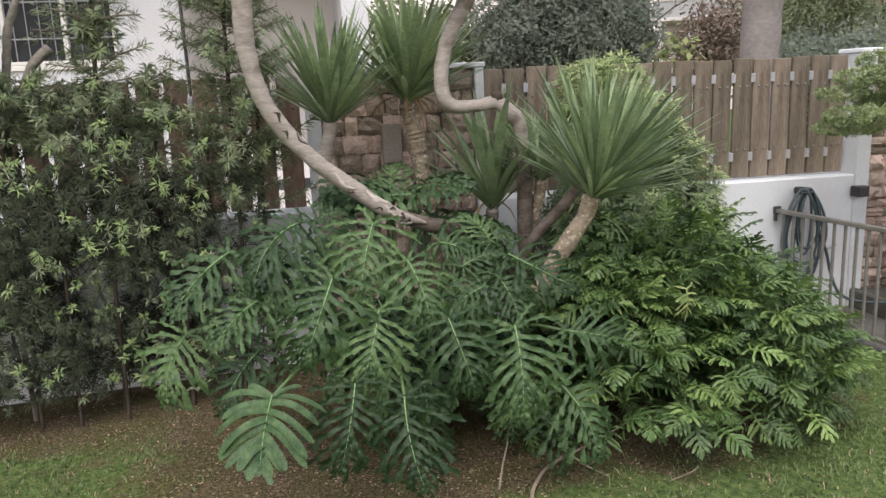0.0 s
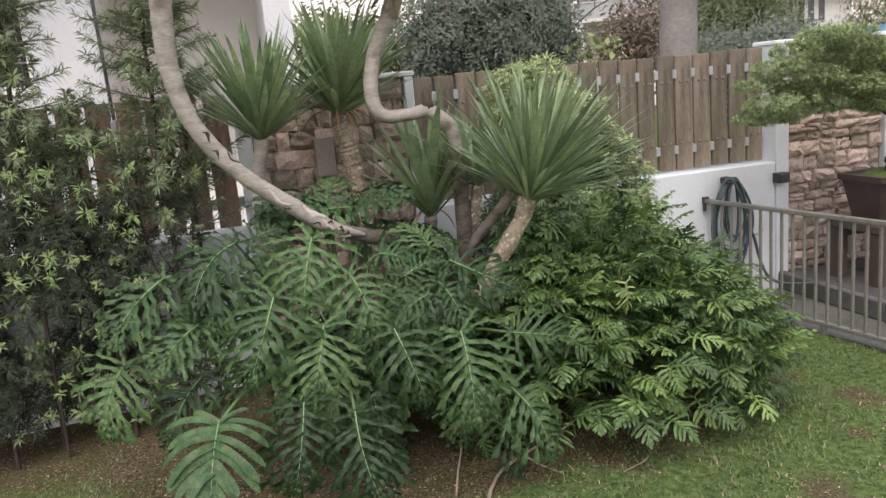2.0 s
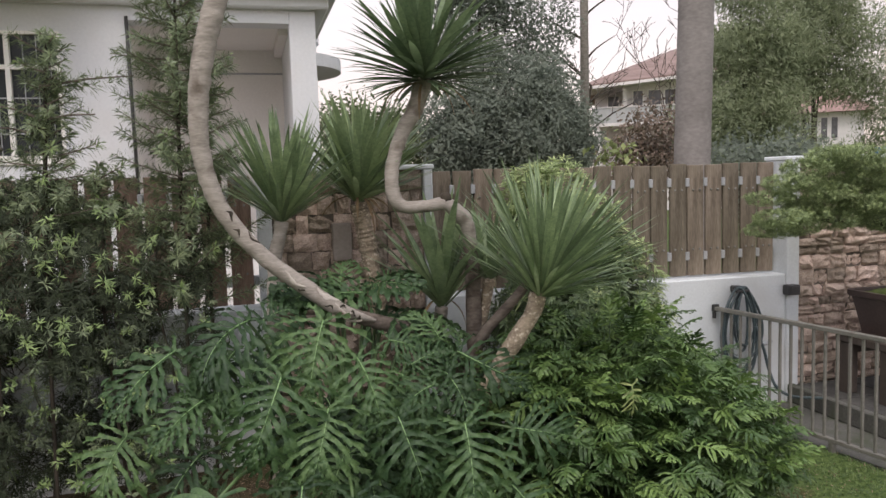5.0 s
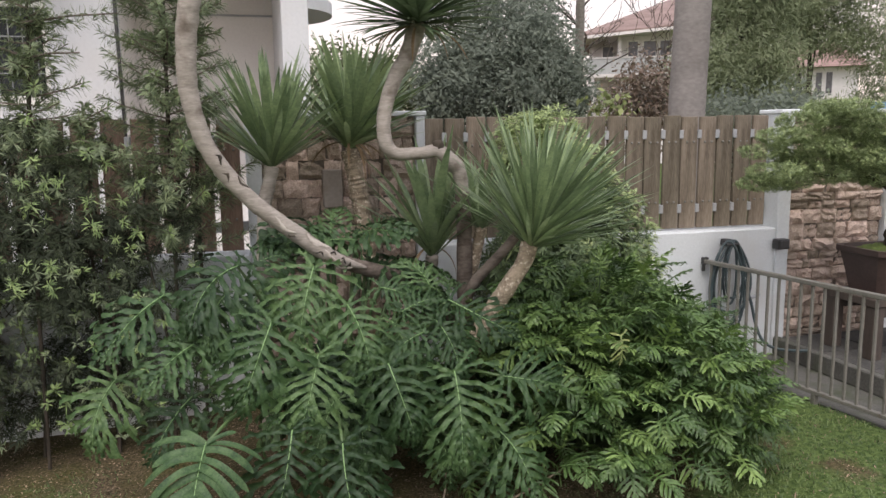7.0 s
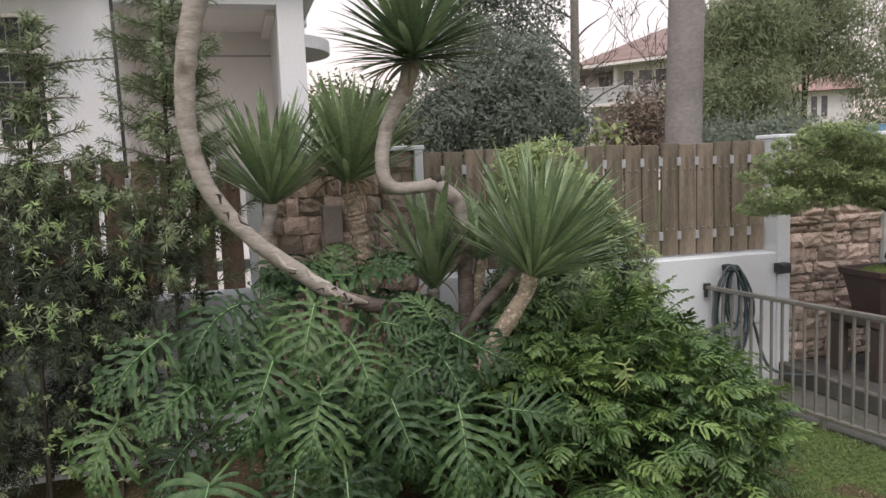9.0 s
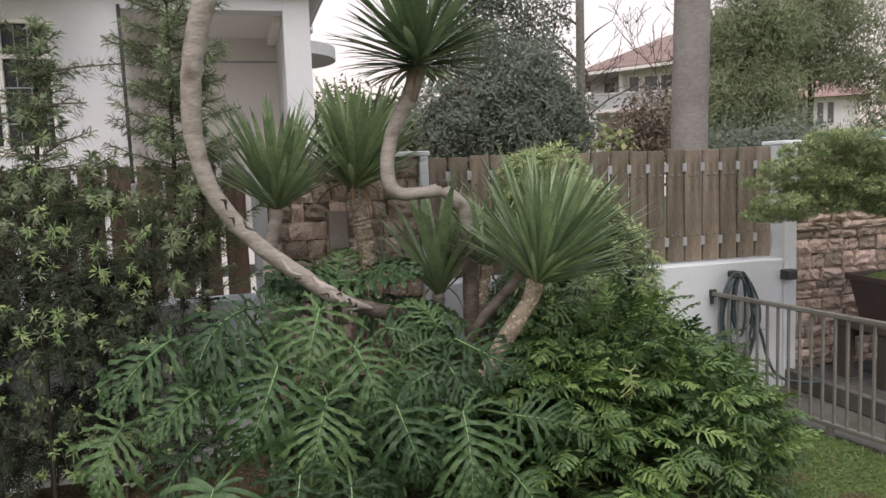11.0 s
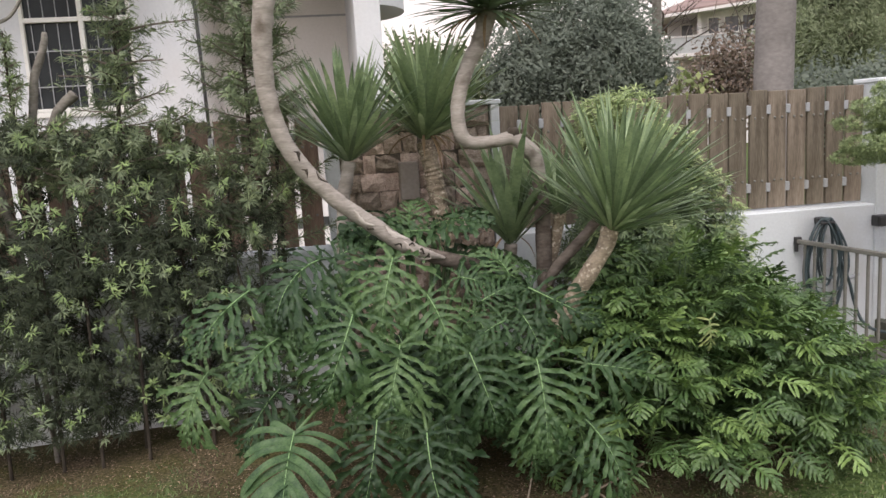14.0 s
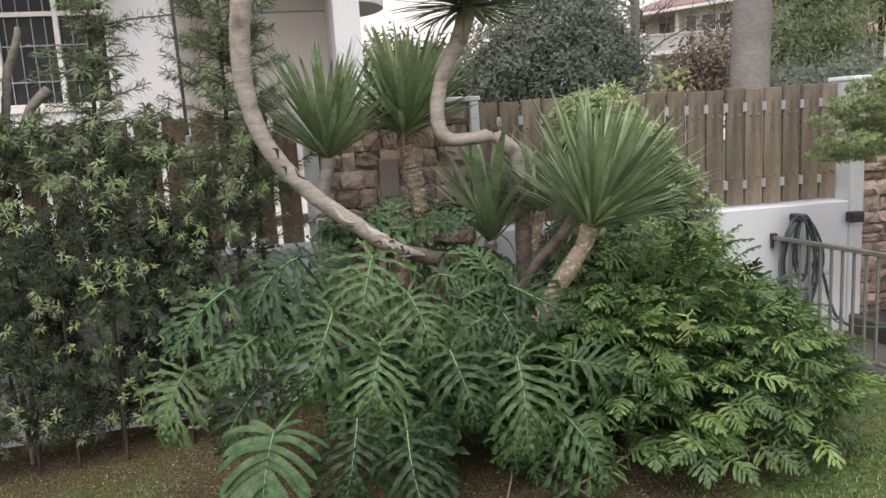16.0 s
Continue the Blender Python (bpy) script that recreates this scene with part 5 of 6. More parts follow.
# ---- podocarpus hedge ----
def hedge_plant(x, y, height, width, n, seed, young=0.034, label="dark green podocarpus shrub with pale young shoots", low=0.10, mats=None, depth=0.30, leaf=0.054, lean=0.0):
    t = thing("podocarpus", label, "shrub", (x, y, 0.0), "podocarpus hedge along the wall")
    r = random.Random(seed)
    foliage, shoots = Shape(), Shape()
    dx = r.uniform(-0.1, 0.1)
    line = smooth_path([(dx + r.uniform(-0.16, 0.16), r.uniform(-0.05, 0.1), -0.15), (dx + r.uniform(-0.08, 0.08), r.uniform(-0.02, 0.06), height * 0.22), (dx + r.uniform(-0.04, 0.04), 0.02, height * 0.4), (dx + r.uniform(-0.07, 0.07) + lean * 0.6, 0, height * 0.75), (dx + lean, 0, height * 0.97)], 5)
    part("stem", Shape().tube(line, spread((0.009, 0.009, 0.008, 0.004), len(line)), 7, wobble=0.4), BARK_DARK, t, smooth=True)
    for i in range(n):
        z = height * (low + (1 - low) * r.random() ** 0.95) - 0.06
        taper = (1 - 0.45 * (z / height) ** 4)
        a = r.uniform(0, math.tau)
        k = math.sqrt(r.random())
        px, py = width * k * math.cos(a) * taper + lean * z / height, depth * k * math.sin(a) * taper
        if noise.noise(((px + x) * 3, py * 3, z * 2.6)) < -0.26 + 0.24 * max(0.0, 1 - z / 0.9):
            continue
        ax = Vector((math.cos(a) * 0.6 + r.uniform(-0.4, 0.4), -0.55 + 0.5 * math.sin(a), r.uniform(0.0, 0.9)))
        tip = Vector((px, py, z))
        # Paler leaf colour mixed in higher up imitates a brighter, hazier hedge top.
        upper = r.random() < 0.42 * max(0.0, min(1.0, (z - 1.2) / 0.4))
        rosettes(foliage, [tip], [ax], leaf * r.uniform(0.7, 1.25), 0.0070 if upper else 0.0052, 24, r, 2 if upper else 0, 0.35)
        if i % 3 == 0:
            foliage.tube([tip - ax.normalized() * 0.16, tip], (0.003, 0.002), 3, 1, caps=False)
    for i in range(int(n * young)):
        z = height * (0.10 + 0.88 * r.random())
        a = r.uniform(math.pi * 1.05, math.tau * 0.975)
        k = r.uniform(0.75, 1.1)
        tip = Vector((width * math.cos(a) * k + lean * z / height, depth * math.sin(a) * k, z))
        ax = Vector((r.uniform(-0.5, 0.5), -0.8, r.uniform(0.2, 0.9)))
        rosettes(shoots, [tip], [ax], leaf * r.uniform(0.65, 1.05), 0.0074, 13, r, 0, 0.16)
        foliage.tube([tip + Vector((0, 0.12, -0.05)), tip], (0.003, 0.002), 3, 1, caps=False)
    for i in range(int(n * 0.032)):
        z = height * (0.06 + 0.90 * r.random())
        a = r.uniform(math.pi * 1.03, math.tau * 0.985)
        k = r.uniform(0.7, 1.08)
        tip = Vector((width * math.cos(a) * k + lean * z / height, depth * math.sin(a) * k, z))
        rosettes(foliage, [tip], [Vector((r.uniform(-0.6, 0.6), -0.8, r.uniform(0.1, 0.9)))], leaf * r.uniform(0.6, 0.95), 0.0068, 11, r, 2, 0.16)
    tagged(part("foliage", foliage, mats or (HEDGE, BARK_DARK, FEATHER), t, "dense dark needle-like leaves, tinted paler higher up for haze"), kind="stuff")
    tagged(part("young_growth", shoots, SHOOT, t, "pale yellow-green young shoots"), kind="stuff")
    return t


for i, (x, y, h, w, n) in enumerate(((-2.95, 4.12, 1.74, 0.42, 900), (-2.45, 4.10, 1.80, 0.42, 920), (-1.95, 4.08, 1.76, 0.42, 950), (-1.50, 4.10, 1.80, 0.40, 950), (-1.08, 4.12, 1.74, 0.38, 950), (-0.76, 4.16, 1.62, 0.34, 820))):
    hedge_plant(x, y, h, w, int(n * 1.35), 30 + i)


def feathery_podocarpus(x, y, z0, z1, reach, count, seed, lean=0.0, leaf=0.056, sprays=(), label="tall slender podocarpus with feathery side twigs"):
    """An upright leader with level side twigs, leaves set all along each twig and in a whorl at its tip."""
    t = thing("podocarpus", label, "shrub", (x, y, 0.0), "podocarpus hedge along the wall")
    r = random.Random(seed)
    foliage, shoots = Shape(), Shape()
    line = smooth_path([(0, 0, -0.15), (0.02, 0.02, z1 * 0.45), (lean * 0.6, 0, z1 * 0.75), (lean, 0, z1)], 6)
    part("stem", Shape().tube(line, spread((0.010, 0.010, 0.010, 0.004), len(line)), 7, wobble=0.3), BARK_DARK, t, smooth=True)
    for p0, p1 in sprays:
        a, b = Vector(p0) - t.location, Vector(p1) - t.location
        ax = (b - a).normalized()
        foliage.tube([a, (a + b) / 2 + Vector((0, 0, 0.01)), b], (0.007, 0.005, 0.003), 5, 1, caps=False)
        m = int((b - a).length / 0.022)
        for j in range(m):
            c = a.lerp(b, (j + 0.5) / m) + Vector((r.uniform(-0.02, 0.02), r.uniform(-0.03, 0.03), r.uniform(-0.03, 0.03)))
            rosettes(foliage, [c], [ax + Vector((r.uniform(-0.5, 0.5), r.uniform(-0.5, 0.3), r.uniform(-0.2, 0.7)))], leaf, 0.0076, 14, r, 0, 0.6)
    for i in range(count):
        z = z0 + (z1 - z0) * (i + r.random()) / count
        h = (z - z0) / (z1 - z0)
        a = i * 2.4 + r.uniform(-0.5, 0.5)
        ln = reach * (1 - 0.45 * h) * r.uniform(0.45, 1.1)
        d = Vector((math.cos(a), 0.55 * math.sin(a), r.uniform(-0.05, 0.45)))
        root = Vector((lean * max(0, z / z1), 0, z))
        pts = [root + d * ln * u + Vector((0, 0, 0.12 * ln * u * u)) for u in (0, 0.33, 0.66, 1)]
        foliage.tube(pts, (0.006, 0.005, 0.004, 0.002), 4, 1, caps=False)
        ax = (pts[3] - pts[2]).normalized()
        m = max(2, int(ln / 0.030))
        for j in range(m):
            u = 0.18 + 0.82 * (j + 0.5) / m
            rosettes(foliage, [root + d * ln * u + Vector((0, 0, 0.12 * ln * u * u))], [ax], leaf, 0.0072, 13, r, 0, 0.7)
        rosettes(shoots if r.random() < 0.22 else foliage, [pts[3]], [ax + Vector((0, -0.2, 0.3))], leaf * 0.8, 0.0080, 14, r, 0, 0.6)
    tagged(part("foliage", foliage, (FEATHER, BARK_MID), t, "narrow grey-green leaves along level twigs"), kind="stuff")
    tagged(part("young_growth", shoots, SHOOT, t, "pale yellow-green young shoots"), kind="stuff")
    return t


feathery_podocarpus(-0.34, 4.10, 1.0, 2.9, 0.44, 108, 61, 0.06, 0.063)
feathery_podocarpus(-0.22, 4.18, 1.25, 2.3, 0.34, 26, 69, 0.06, 0.058)
hedge_plant(-0.40, 4.12, 1.45, 0.28, 340, 71, 0.05, "podocarpus shrub with starry light green shoots")
feathery_podocarpus(-0.98, 4.02, 1.50, 2.36, 0.27, 42, 62, 0.10, 0.062, (((-0.92, 4.0, 2.12), (-0.50, 4.04, 2.18)), ((-0.93, 4.0, 1.96), (-0.68, 4.0, 1.99)), ((-0.95, 4.0, 1.90), (-1.16, 3.96, 1.93)), ((-0.95, 4.0, 1.98), (-1.12, 3.96, 2.03))), "podocarpus with a long level side branch above the hedge")
feathery_podocarpus(-1.42, 4.05, 1.55, 2.16, 0.12, 26, 63, 0.01, 0.050, label="slim podocarpus leader rising above the hedge")
feathery_podocarpus(-1.68, 4.05, 1.5, 2.50, 0.28, 46, 64, 0.03, 0.062, label="podocarpus branch rising above the hedge")
feathery_podocarpus(-0.66, 4.08, 1.35, 1.70, 0.26, 20, 67, -0.05, 0.062, label="podocarpus branch rising above the hedge")
feathery_podocarpus(-1.22, 4.02, 1.35, 1.72, 0.26, 20, 68, 0.0, 0.062, label="podocarpus branch rising above the hedge")
feathery_podocarpus(-2.25, 4.05, 1.6, 2.75, 0.46, 50, 66, 0.0, 0.066, label="podocarpus branch rising above the hedge")


def shrub_right():
    t = thing("podocarpus", "rounded podocarpus shrub with light green tips before the wall", "shrub", (1.9, 3.95, 0.0))
    r = random.Random(77)
    foliage, shoots = Shape(), Shape()
    part("stem", Shape().tube([(0, 0, -0.05), (0.02, 0.02, 0.6), (0.0, 0, 1.2)], (0.035, 0.028, 0.015), 8), BARK_DARK, t, smooth=True)
    blobs = [(-0.16, 0.20, 1.42, 0.30, 0.20, 0.36), (-0.30, 0.18, 1.50, 0.18, 0.16, 0.26), (0.02, 0.12, 1.30, 0.24, 0.2, 0.26),  (-0.05, 0.15, 1.0, 0.40, 0.26, 0.40), (0.14, 0.10, 1.0, 0.34, 0.28, 0.36), (0.18, 0.02, 0.72, 0.36, 0.32, 0.36), (-0.25, 0.0, 0.75, 0.40, 0.30, 0.40), (-0.05, -0.12, 0.55, 0.5, 0.28, 0.3)]
    pick = blob_sampler(r, blobs, 0.6)
    for i in range(2900):
        q = Vector(pick())
        c = Vector((0, 0.1, 0.8))
        ax = (q - c).normalized() + Vector((0, -0.3, 0.45))
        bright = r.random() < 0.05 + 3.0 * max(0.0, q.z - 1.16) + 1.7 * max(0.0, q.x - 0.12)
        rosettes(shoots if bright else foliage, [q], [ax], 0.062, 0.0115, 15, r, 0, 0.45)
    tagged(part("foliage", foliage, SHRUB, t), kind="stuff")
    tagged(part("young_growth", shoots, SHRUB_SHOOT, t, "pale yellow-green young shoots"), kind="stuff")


shrub_right()


# ---- bonsai on its stand ----
def plant_stand():
    t = thing("plant_stand", "low dark timber stand on the paved terrace", "stand", (4.2, 4.03, 0.122))
    part("top", Shape().box((-0.36, -0.22, 0.345), (0.42, 0.22, 0.40), chamfer=0.006), DARK_WOOD, t)
    for x in (-0.31, 0.36):
        for y in (-0.17, 0.17):
            part("leg", Shape().box((x - 0.04, y - 0.04, 0), (x + 0.04, y + 0.04, 0.345), chamfer=0.005), DARK_WOOD, t)
    for y in (-0.17, 0.17):
        part("apron", Shape().box((-0.27, y - 0.015, 0.27), (0.32, y + 0.015, 0.344), chamfer=0.003), DARK_WOOD, t)


def bonsai():
    t = thing("bonsai_tree", "bonsai juniper with flat green pads in a brown pot", "bonsai", (4.2, 4.03, 0.522))
    x0, x1, y0, y1, h, k = -0.31, 0.34, -0.20, 0.20, 0.30, 0.05
    pot = Shape()
    rings = [(k, 0.0), (k, 0.02), (0.022, h * 0.6), (0.006, h * 0.86), (-0.012, h * 0.88), (-0.014, h), (0.016, h), (0.022, h - 0.03)]
    v = []
    for d, z in rings:
        a, b, c, e = x0 + d, x1 - d, y0 + d, y1 - d
        q = 0.035
        v += [(a + q, c, z), (b - q, c, z), (b, c + q, z), (b, e - q, z), (b - q, e, z), (a + q, e, z), (a, e - q, z), (a, c + q, z)]
    f = [(i * 8 + j, i * 8 + (j + 1) % 8, (i + 1) * 8 + (j + 1) % 8, (i + 1) * 8 + j) for i in range(len(rings) - 1) for j in range(8)]
    pot.add(v, f + [tuple(range(7, -1, -1))])
    part("pot", pot, POT, t, "brown glazed rectangular pot")
    soil = Shape()
    nx, ny = 26, 18
    vv = [(x0 + 0.02 + (x1 - x0 - 0.04) * i / (nx - 1), y0 + 0.02 + (y1 - y0 - 0.04) * j / (ny - 1), h - 0.022 + 0.022 * noise.noise((i * 0.5, j * 0.5, 1)) + 0.03 * math.sin(math.pi * i / (nx - 1)) * math.sin(math.pi * j / (ny - 1))) for j in range(ny) for i in range(nx)]
    soil.add(vv, [(j * nx + i, j * nx + i + 1, (j + 1) * nx + i + 1, (j + 1) * nx + i) for j in range(ny - 1) for i in range(nx - 1)])
    part("moss", soil, MOSS, t, "moss-covered soil", smooth=True)
    trunk = smooth_path([(-0.06, -0.03, h - 0.02), (-0.08, -0.03, h + 0.10), (-0.045, -0.03, h + 0.20), (-0.05, -0.03, h + 0.33), (-0.14, -0.03, h + 0.41), (-0.30, -0.03, h + 0.46), (-0.46, -0.03, h + 0.56)], 6)
    part("trunk", Shape().tube(trunk, spread((0.055, 0.044, 0.040, 0.038, 0.034, 0.028, 0.018), len(trunk)), 10, wobble=0.35), BARK_DARK, t, smooth=True)
    for pts in ([(-0.06, -0.03, h + 0.36), (0.05, -0.05, h + 0.45), (0.22, -0.05, h + 0.52)], [(-0.28, -0.03, h + 0.45), (-0.55, -0.06, h + 0.47), (-0.85, -0.06, h + 0.50)],
                [(-0.14, -0.03, h + 0.41), (-0.22, -0.02, h + 0.6), (-0.35, -0.02, h + 0.75)], [(-0.2, -0.03, h + 0.43), (-0.5, 0.0, h + 0.55), (-0.7, 0.02, h + 0.66)]):
        part("branch", Shape().tube(smooth_path(pts, 4), spread((0.020, 0.014, 0.006), 9), 7, wobble=0.3), BARK_DARK, t, smooth=True)
    r = random.Random(3)
    pads = []
    for z, half, n in ((0.80, 0.56, 6), (0.88, 0.60, 6), (0.97, 0.56, 6), (1.06, 0.47, 5), (1.15, 0.34, 4), (1.215, 0.18, 2)):
        for i in range(n):
            u = 2 * (i + 0.5) / n - 1
            pads.append((-0.62 + half * u + r.uniform(-0.03, 0.03), -0.06 + r.uniform(-0.10, 0.06), z + r.uniform(-0.02, 0.02) - 0.05 * abs(u), r.uniform(0.13, 0.19), r.uniform(0.13, 0.2), r.uniform(0.045, 0.062)))
    pads += [(-0.05 + 0.15 * i, -0.06, 1.0 - 0.05 * i + 0.09 * (i % 2), 0.17, 0.17, 0.055) for i in range(5)]
    pick = blob_sampler(r, pads, 0.8)
    s = Shape()
    for _ in range(11500):
        q = pick()
        rosettes(s, [q], [(r.uniform(-0.5, 0.5), r.uniform(-0.7, 0.2), 1)], 0.024, 0.0052, 10, r, cup=0.8)
    tagged(part("foliage", s, JUNIPER, t, "flat dense pads of juniper needles"), kind="stuff")


plant_stand()
bonsai()


# ---- trees and shrubs behind the fence ----
def royal_palm():
    t = thing("palm_tree", "tall palm with a smooth pale grey trunk", "tree", (4.11, 6.5, 0.0))
    n = 60
    z = [7.0 * i / (n - 1) for i in range(n)]
    line = [(0.03 * k, 0, k) for k in z]
    rr = [(0.176 - 0.012 * min(1, k / 3.0)) * (1.018 if i % 4 == 0 else 1.0) for i, k in enumerate(z)]
    part("trunk", Shape().tube(line, rr, 24), PALM_BARK, t, smooth=True)
    s = Shape()
    r = random.Random(2)
    for i in range(13):
        a = i * 2.4
        for j in range(26):
            u = j / 25
            c = Vector((math.cos(a) * 2.2 * u, math.sin(a) * 2.2 * u, 7.0 + 1.3 * u - 2.0 * u * u))
            for sd in (-1, 1):
                d = Vector((-math.sin(a) * sd + 0.5 * math.cos(a), math.cos(a) * sd + 0.5 * math.sin(a), -0.5))
                strap(s, c, frame_from(d, (0, 0, 1)), 0.55 * math.sin(math.pi * (0.15 + 0.8 * u)), 0.035, 0.4, 0, 0.2, 2)
    tagged(part("foliage", s, SWORD, t, "arching feathered fronds"), kind="stuff")


def slim_trunk():
    t = thing("slender_tree", "slender dark upright trunk with sparse twigs", "tree", (7.45, 16.0, 0.0))
    part("trunk", Shape().tube(smooth_path([(0, 0, 0), (0.0, 0, 2), (0.03, 0, 4), (0.05, 0, 8)], 5), spread((0.14, 0.115, 0.10, 0.07), 16), 10, wobble=0.1), BARK_GREY, t, smooth=True)
    r = random.Random(6)
    for i in range(8):
        z = 3.2 + i * 0.5
        a = r.uniform(-0.6, 0.6) + (math.pi if i % 2 else 0)
        pts = [(0.02, 0, z), (0.5 * math.cos(a), 0.2, z + 0.35), (1.2 * math.cos(a), 0.3, z + r.uniform(0.3, 0.9))]
        part("branch", Shape().tube(smooth_path(pts, 4), spread((0.03, 0.02, 0.006), 9), 5), BARK_DARK, t, smooth=True)


def twig_tree(name, label, at, height, seed, depth=5, spreadness=0.6, radius=0.07):
    t = thing(name, label, "tree", at)
    r = random.Random(seed)
    main, fine = Shape(), Shape()

    def grow(p, d, ln, rad, level):
        pts = [p]
        for _ in range(3):
            d = (d + Vector((r.uniform(-1, 1), r.uniform(-1, 1), r.uniform(-0.5, 0.7))) * 0.22).normalized()
            pts.append(pts[-1] + d * ln / 3)
        (main if level < 2 else fine).tube(pts, spread((max(rad, 0.009), max(rad * 0.6, 0.007)), 4), 5 if level < 2 else 3, caps=False)
        if level < depth:
            for _ in range(3 if level < 3 else 2):
                q = pts[r.choice((1, 2, 3, 3))]
                e = (d + Vector((r.uniform(-1, 1), r.uniform(-1, 1), r.uniform(-0.4, 0.8))) * spreadness * 1.4).normalized()
                grow(q, e, ln * r.uniform(0.55, 0.8), rad * 0.55, level + 1)

    grow(Vector((0, 0, 0)), Vector((0.05, 0, 1)), height * 0.42, radius, 0)
    part("branching", main, BARK_DARK, t, "bare dark limbs", smooth=True)
    tagged(part("twig_tangle", fine, BARK_DARK, t, "fine bare twigs"), kind="stuff")


def leafy_tree(label, at, blobs, n, size, material, seed, trunk=0.10, clump=12, by=0.22, aspect=0.5, shell=0.35, category="tree", name="tree", droop=0.3):
    t = thing(name, label, category, at)
    r = random.Random(seed)
    top = max(b[2] for b in blobs)
    part("trunk", Shape().tube(smooth_path([(0, 0, -0.1), (0.08, 0, top * 0.4), (0, 0.05, top * 0.9)], 5), spread((trunk, trunk * 0.8, trunk * 0.35), 11), 8, wobble=0.2), BARK_DARK, t, smooth=True)
    for b in blobs[:6]:
        pts = [(0.03, 0, top * 0.35), (b[0] * 0.5, b[1] * 0.5, (b[2] + top * 0.4) / 2 + 0.1), (b[0], b[1], b[2])]
        part("limb", Shape().tube(smooth_path(pts, 4), spread((trunk * 0.5, trunk * 0.3, trunk * 0.1), 9), 5), BARK_DARK, t, smooth=True)
    tagged(part("crown", leaf_cloud(r, n, blob_sampler(r, blobs, shell), size, aspect, clump, by, droop), material, t), kind="stuff")
    return t


royal_palm()
slim_trunk()
twig_tree("bare_tree", "leafless tree with fine bare twigs against the sky", (11.4, 20.0, 0.0), 9.0, 9, 6, 0.75, 0.10)
twig_tree("bare_tree", "leafless tree with fine bare twigs against the sky", (8.35, 17.8, 0.0), 9.5, 14, 6, 0.8, 0.05)
leafy_tree("dense dark green broadleaf tree", (4.9, 14.0, 0.0), [(0.1, 0, 2.2, 1.5, 1.1, 1.0), (-0.8, 0, 2.2, 0.9, 0.8, 0.9), (0.95, 0, 2.3, 0.8, 0.8, 1.0), (0.1, 0.1, 3.1, 1.1, 0.9, 0.6), (-0.5, 0.1, 2.9, 0.7, 0.7, 0.5), (0.75, 0.1, 3.1, 0.6, 0.7, 0.5), (-1.3, 0, 2.8, 0.4, 0.4, 0.5), (1.5, 0, 2.5, 0.4, 0.4, 0.7), (0.6, 0.1, 3.75, 0.5, 0.5, 0.4), (-0.25, 0.1, 3.8, 0.4, 0.4, 0.45), (1.2, 0.1, 3.4, 0.35, 0.4, 0.4)], 60000, 0.095, TREE_HAZED, 1, 0.14, 26, 0.11, 0.42, 0.5)
leafy_tree("airy small-leaved tree with open upper branches", (4.8, 15.2, 0.0), [(-0.6, 0, 4.1, 0.6, 0.5, 0.9), (0.1, 0.2, 4.4, 0.7, 0.5, 0.9), (1.0, 0.1, 4.3, 0.7, 0.5, 0.9), (0.5, 0.2, 5.4, 1.1, 0.6, 0.7), (-0.6, 0.2, 5.4, 0.7, 0.5, 0.8), (1.6, 0.2, 3.8, 0.5, 0.4, 0.7), (1.9, 0.2, 4.9, 0.35, 0.4, 0.6)], 15000, 0.10, TREE_HAZED, 4, 0.10, 9, 0.13, 0.48, 0.15)
leafy_tree("light olive green shrub with small leaves", (2.6, 16.0, 0.0), [(-0.5, 0, 2.6, 0.85, 0.7, 0.85), (0.5, 0, 2.5, 0.9, 0.7, 0.8), (1.3, 0, 2.3, 0.7, 0.7, 0.7)], 8000, 0.11, TREE_OLIVE, 2, 0.07, 10, 0.16, category="shrub")
for i, (x, y, bl) in enumerate(((8.3, 11.5, [(-0.55, 0, 2.5, 0.6, 0.7, 0.9), (0.3, 0, 2.7, 0.8, 0.8, 1.0), (-0.3, 0, 3.7, 0.55, 0.7, 0.5), (0.4, 0, 3.9, 0.8, 0.8, 0.6), (0.4, 0, 1.9, 1.0, 0.7, 0.7), (0.2, 0, 4.8, 0.8, 0.7, 0.5)]),
                                (10.3, 12.2, [(-0.6, 0, 3.9, 0.8, 0.7, 0.55), (0.3, 0, 4.1, 0.9, 0.8, 0.6), (0.0, 0, 4.9, 1.2, 0.8, 0.5), (0.1, 0, 1.7, 1.0, 0.6, 0.45), (-0.9, 0, 3.2, 0.35, 0.4, 0.4), (-0.2, 0, 3.35, 0.9, 0.5, 0.28), (0.4, -0.2, 3.3, 1.0, 0.5, 0.38), (-0.75, 0, 2.5, 0.35, 0.4, 0.6)]),
                                (12.2, 11.7, [(-0.4, 0, 3.2, 0.8, 0.9, 0.7), (-0.5, 0, 2.2, 0.7, 0.8, 0.9), (0.4, 0, 4.2, 1.2, 1.0, 0.9), (0.7, 0, 2.6, 0.9, 0.8, 1.0)]))):
    leafy_tree("soft olive green tree with dense fine foliage", (x, y, 0.0), bl, (46000, 42000, 32000)[i], 0.115, TREE_SOFT, 11 + i, 0.05, 30, 0.13, 0.17, 0.3, droop=0.5)
leafy_tree("dark green shrub behind the fence", (6.9, 9.6, 0.0), [(0, 0, 1.6, 0.6, 0.5, 0.6), (0.6, 0, 1.7, 0.6, 0.5, 0.55), (1.3, 0.1, 1.6, 0.6, 0.5, 0.5)], 4500, 0.09, TREE_HAZED, 15, 0.05, 9, 0.12, category="shrub")
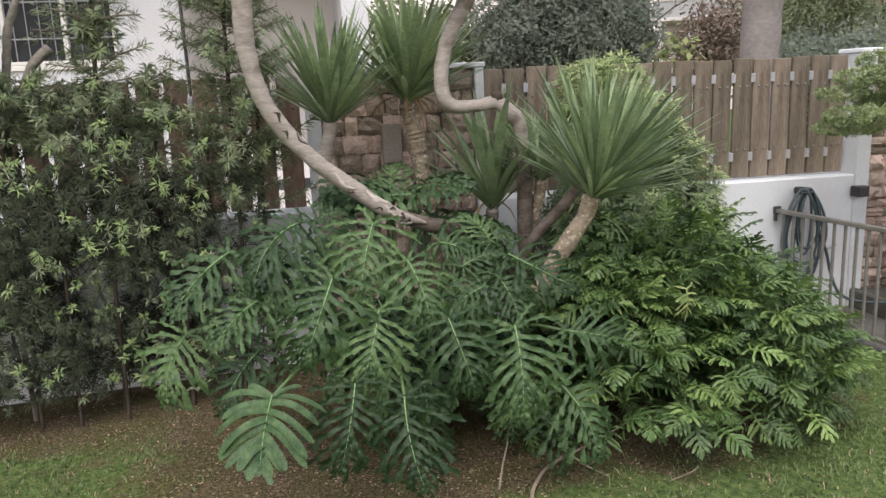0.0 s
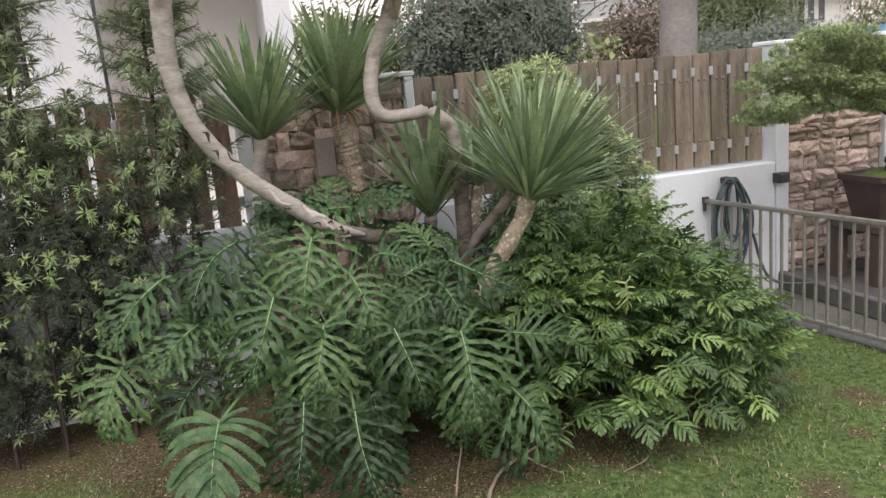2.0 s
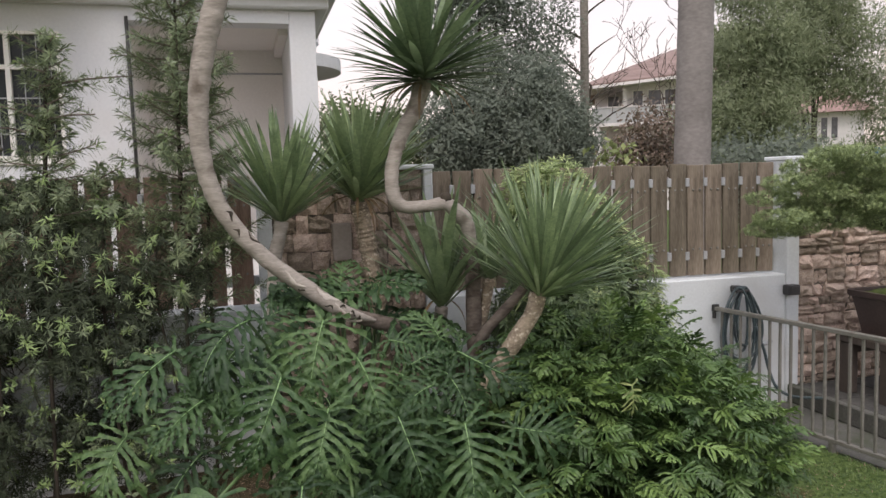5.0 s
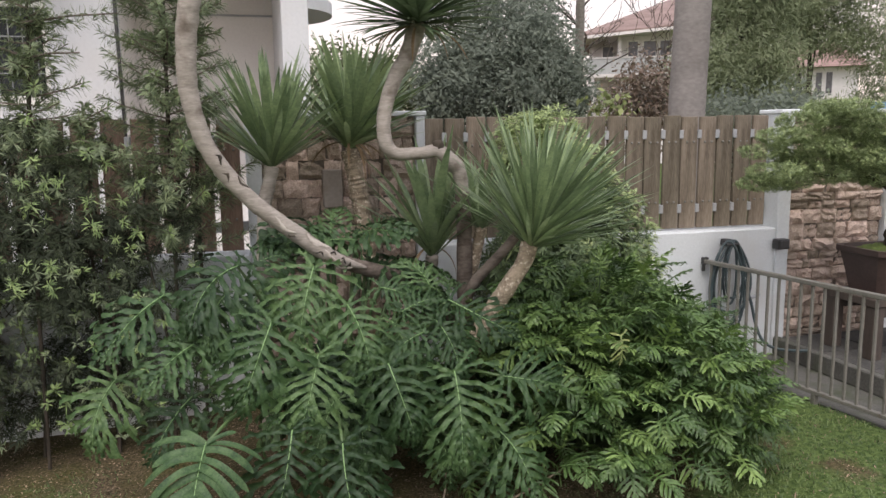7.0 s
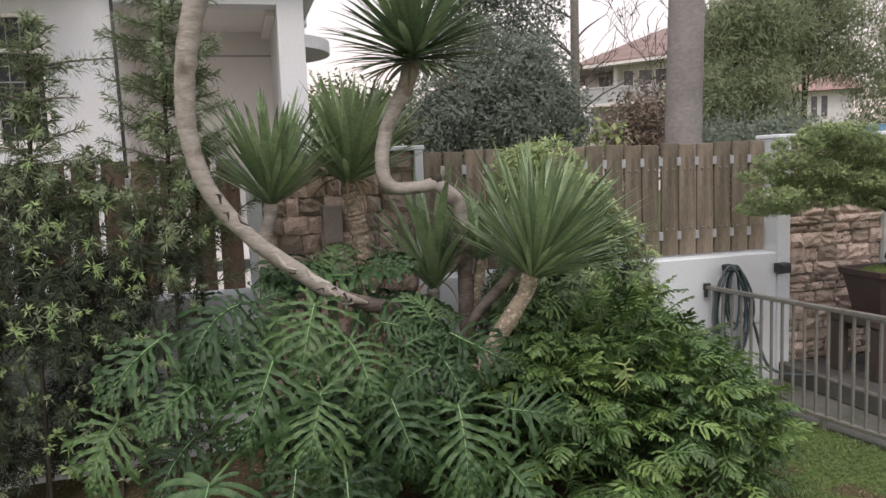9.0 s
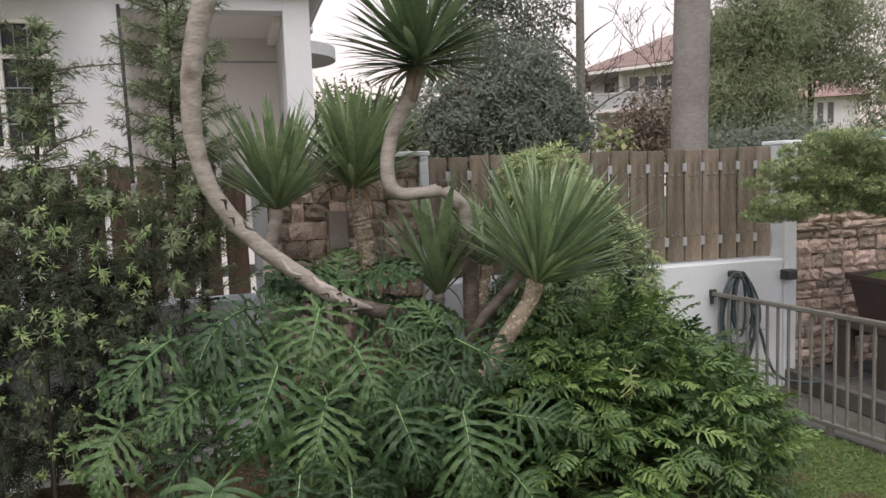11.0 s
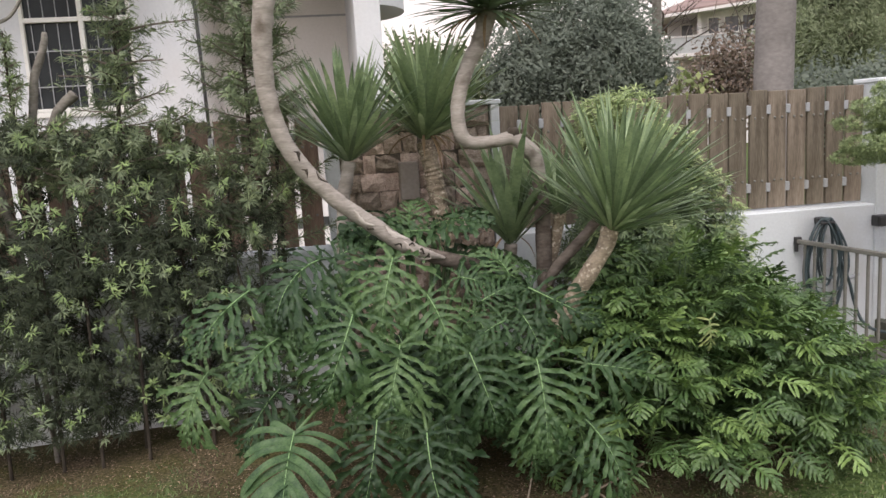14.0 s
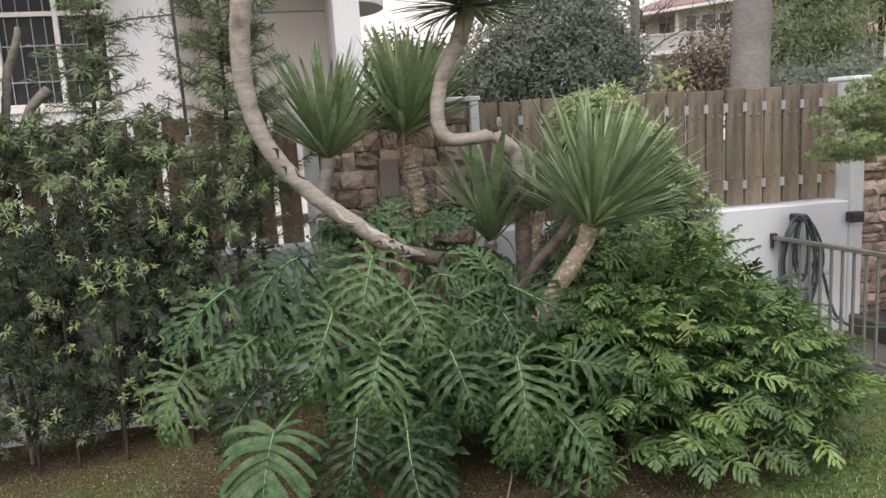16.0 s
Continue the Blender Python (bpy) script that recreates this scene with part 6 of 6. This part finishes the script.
leafy_tree("reddish brown shrub behind the fence", (5.05, 9.0, 0.0), [(-0.1, 0, 1.70, 0.36, 0.4, 0.5), (0.3, 0, 2.0, 0.34, 0.4, 0.55), (0.0, 0, 2.25, 0.25, 0.3, 0.3)], 5200, 0.06, TREE_RED, 16, 0.04, 8, 0.11, category="shrub")
leafy_tree("yellow-green broad-leaved plant behind the fence", (4.58, 8.9, 0.0), [(0, 0, 1.90, 0.2, 0.2, 0.14)], 150, 0.10, TREE_YELLOW, 17, 0.02, 6, 0.12, 0.6, category="plant")


def pruned_tree():
    t = thing("pruned_tree", "pruned pale-barked small tree with cut stubs in the hedge", "tree", (-1.45, 4.2, 0.0))
    for nm, pts, rad in (("trunk", [(-0.05, 0, -0.1), (-0.07, 0, 0.9), (-0.16, -0.04, 1.6), (-0.15, -0.05, 1.86), (-0.085, -0.05, 2.29), (-0.06, -0.05, 2.9)], (0.014, 0.018, 0.03, 0.032, 0.028, 0.026)),
                         ("stub", [(-0.05, 0, 0.9), (0.04, -0.03, 1.5), (0.095, -0.05, 1.79), (0.125, -0.05, 1.95), (0.18, -0.05, 2.08), (0.197, -0.05, 2.16)], (0.012, 0.018, 0.020, 0.021, 0.018, 0.012)),
                         ("stub", [(0.06, -0.02, 1.5), (0.17, -0.05, 1.70), (0.215, -0.05, 1.78), (0.30, -0.05, 1.855)], (0.018, 0.022, 0.026, 0.025)),
                         ("branch", [(-0.13, -0.05, 2.1), (-0.03, -0.05, 2.2), (0.06, -0.05, 2.25), (0.16, -0.05, 2.40)], (0.014, 0.010, 0.008, 0.005))):
        line = smooth_path(pts, 6)
        part(nm, Shape().tube(line, spread(rad, len(line)), 9, wobble=0.35), BARK_GREY, t, smooth=True)


pruned_tree()


# ---- grass, litter and twigs ----
def grass():
    r = random.Random(12)
    s, dry = Shape(), Shape()
    n = 0
    while n < 130000:
        x, y = r.uniform(-2.6, 3.68), r.uniform(1.7, 4.3)
        dens = lawn_amount(x, y) * (0.55 + 0.6 * noise.noise((x * 5, y * 5, 2)))
        n += 1
        if r.random() > dens or x > lawn_end(y) + 0.015:
            continue
        z = ground_height(x, y)
        a = r.uniform(0, math.tau)
        h = r.uniform(0.010, 0.026) * (0.7 + 0.6 * noise.noise((x * 3, y * 3, 8)) ** 2 * 3)
        w = r.uniform(0.0016, 0.003)
        lx, ly = math.cos(a), math.sin(a)
        lean = h * r.uniform(0.4, 1.8)
        p = Vector((x, y, z - 0.002))
        sd = Vector((-ly, lx, 0)) * w
        m = p + Vector((lx * lean * 0.4, ly * lean * 0.4, h * 0.7))
        e = p + Vector((lx * lean, ly * lean, h))
        (dry if r.random() < 0.07 else s).add([p - sd, p + sd, m + sd * 0.8, m - sd * 0.8, e], [(0, 1, 2, 3), (3, 2, 4)])
    tagged(part("grass", s, GRASS), "short green lawn grass blades", "grass", kind="stuff")
    lit = dry
    for _ in range(30000):
        x, y = r.uniform(-2.6, 2.9), r.uniform(1.9, 4.45)
        if r.random() < lawn_amount(x, y) * 0.92:
            continue
        z = ground_height(x, y) + 0.003
        a, ln, w = r.uniform(0, math.tau), 0.004 + 0.020 * r.random() ** 2.5, r.uniform(0.0015, 0.005)
        d, sd = Vector((math.cos(a), math.sin(a), r.uniform(-0.1, 0.25))), Vector((-math.sin(a), math.cos(a), r.uniform(-0.2, 0.2)))
        p = Vector((x, y, z))
        lit.add([p, p + d * ln * 0.5 + sd * w, p + d * ln, p + d * ln * 0.5 - sd * w], [(0, 1, 2, 3)])
    tagged(part("leaf_litter", lit, DRY_GRASS), "dry brown leaf litter and grit on bare soil", "litter", kind="stuff")


def twigs():
    for pts, rad in (([(0.80, 2.60, 0.01), (0.84, 2.70, 0.012), (0.95, 2.82, 0.03), (1.18, 2.93, 0.05), (1.42, 3.02, 0.10)], 0.009),
                     ([(0.70, 2.72, 0.01), (0.74, 2.82, 0.05), (0.80, 2.95, 0.10), (0.83, 3.05, 0.16)], 0.005),
                     ([(1.05, 2.86, 0.04), (1.10, 2.78, 0.02), (1.16, 2.70, 0.008)], 0.005),
                     ([(1.55, 2.70, 0.008), (1.48, 2.62, 0.03), (1.36, 2.60, 0.01)], 0.004),
                     ([(1.9, 2.9, 0.01), (2.0, 2.95, 0.03), (2.15, 2.96, 0.05)], 0.004)):
        line = smooth_path(pts, 5)
        t = thing("fallen_twig", "dry bare fallen twig lying on the soil", "twig", line[0], "fallen twigs under the plants")
        part("stick", Shape().tube(local(t, line), spread((rad, rad * 0.8, rad * 0.4), len(line)), 6, wobble=0.3), TWIG, t, smooth=True)


grass()
twigs()
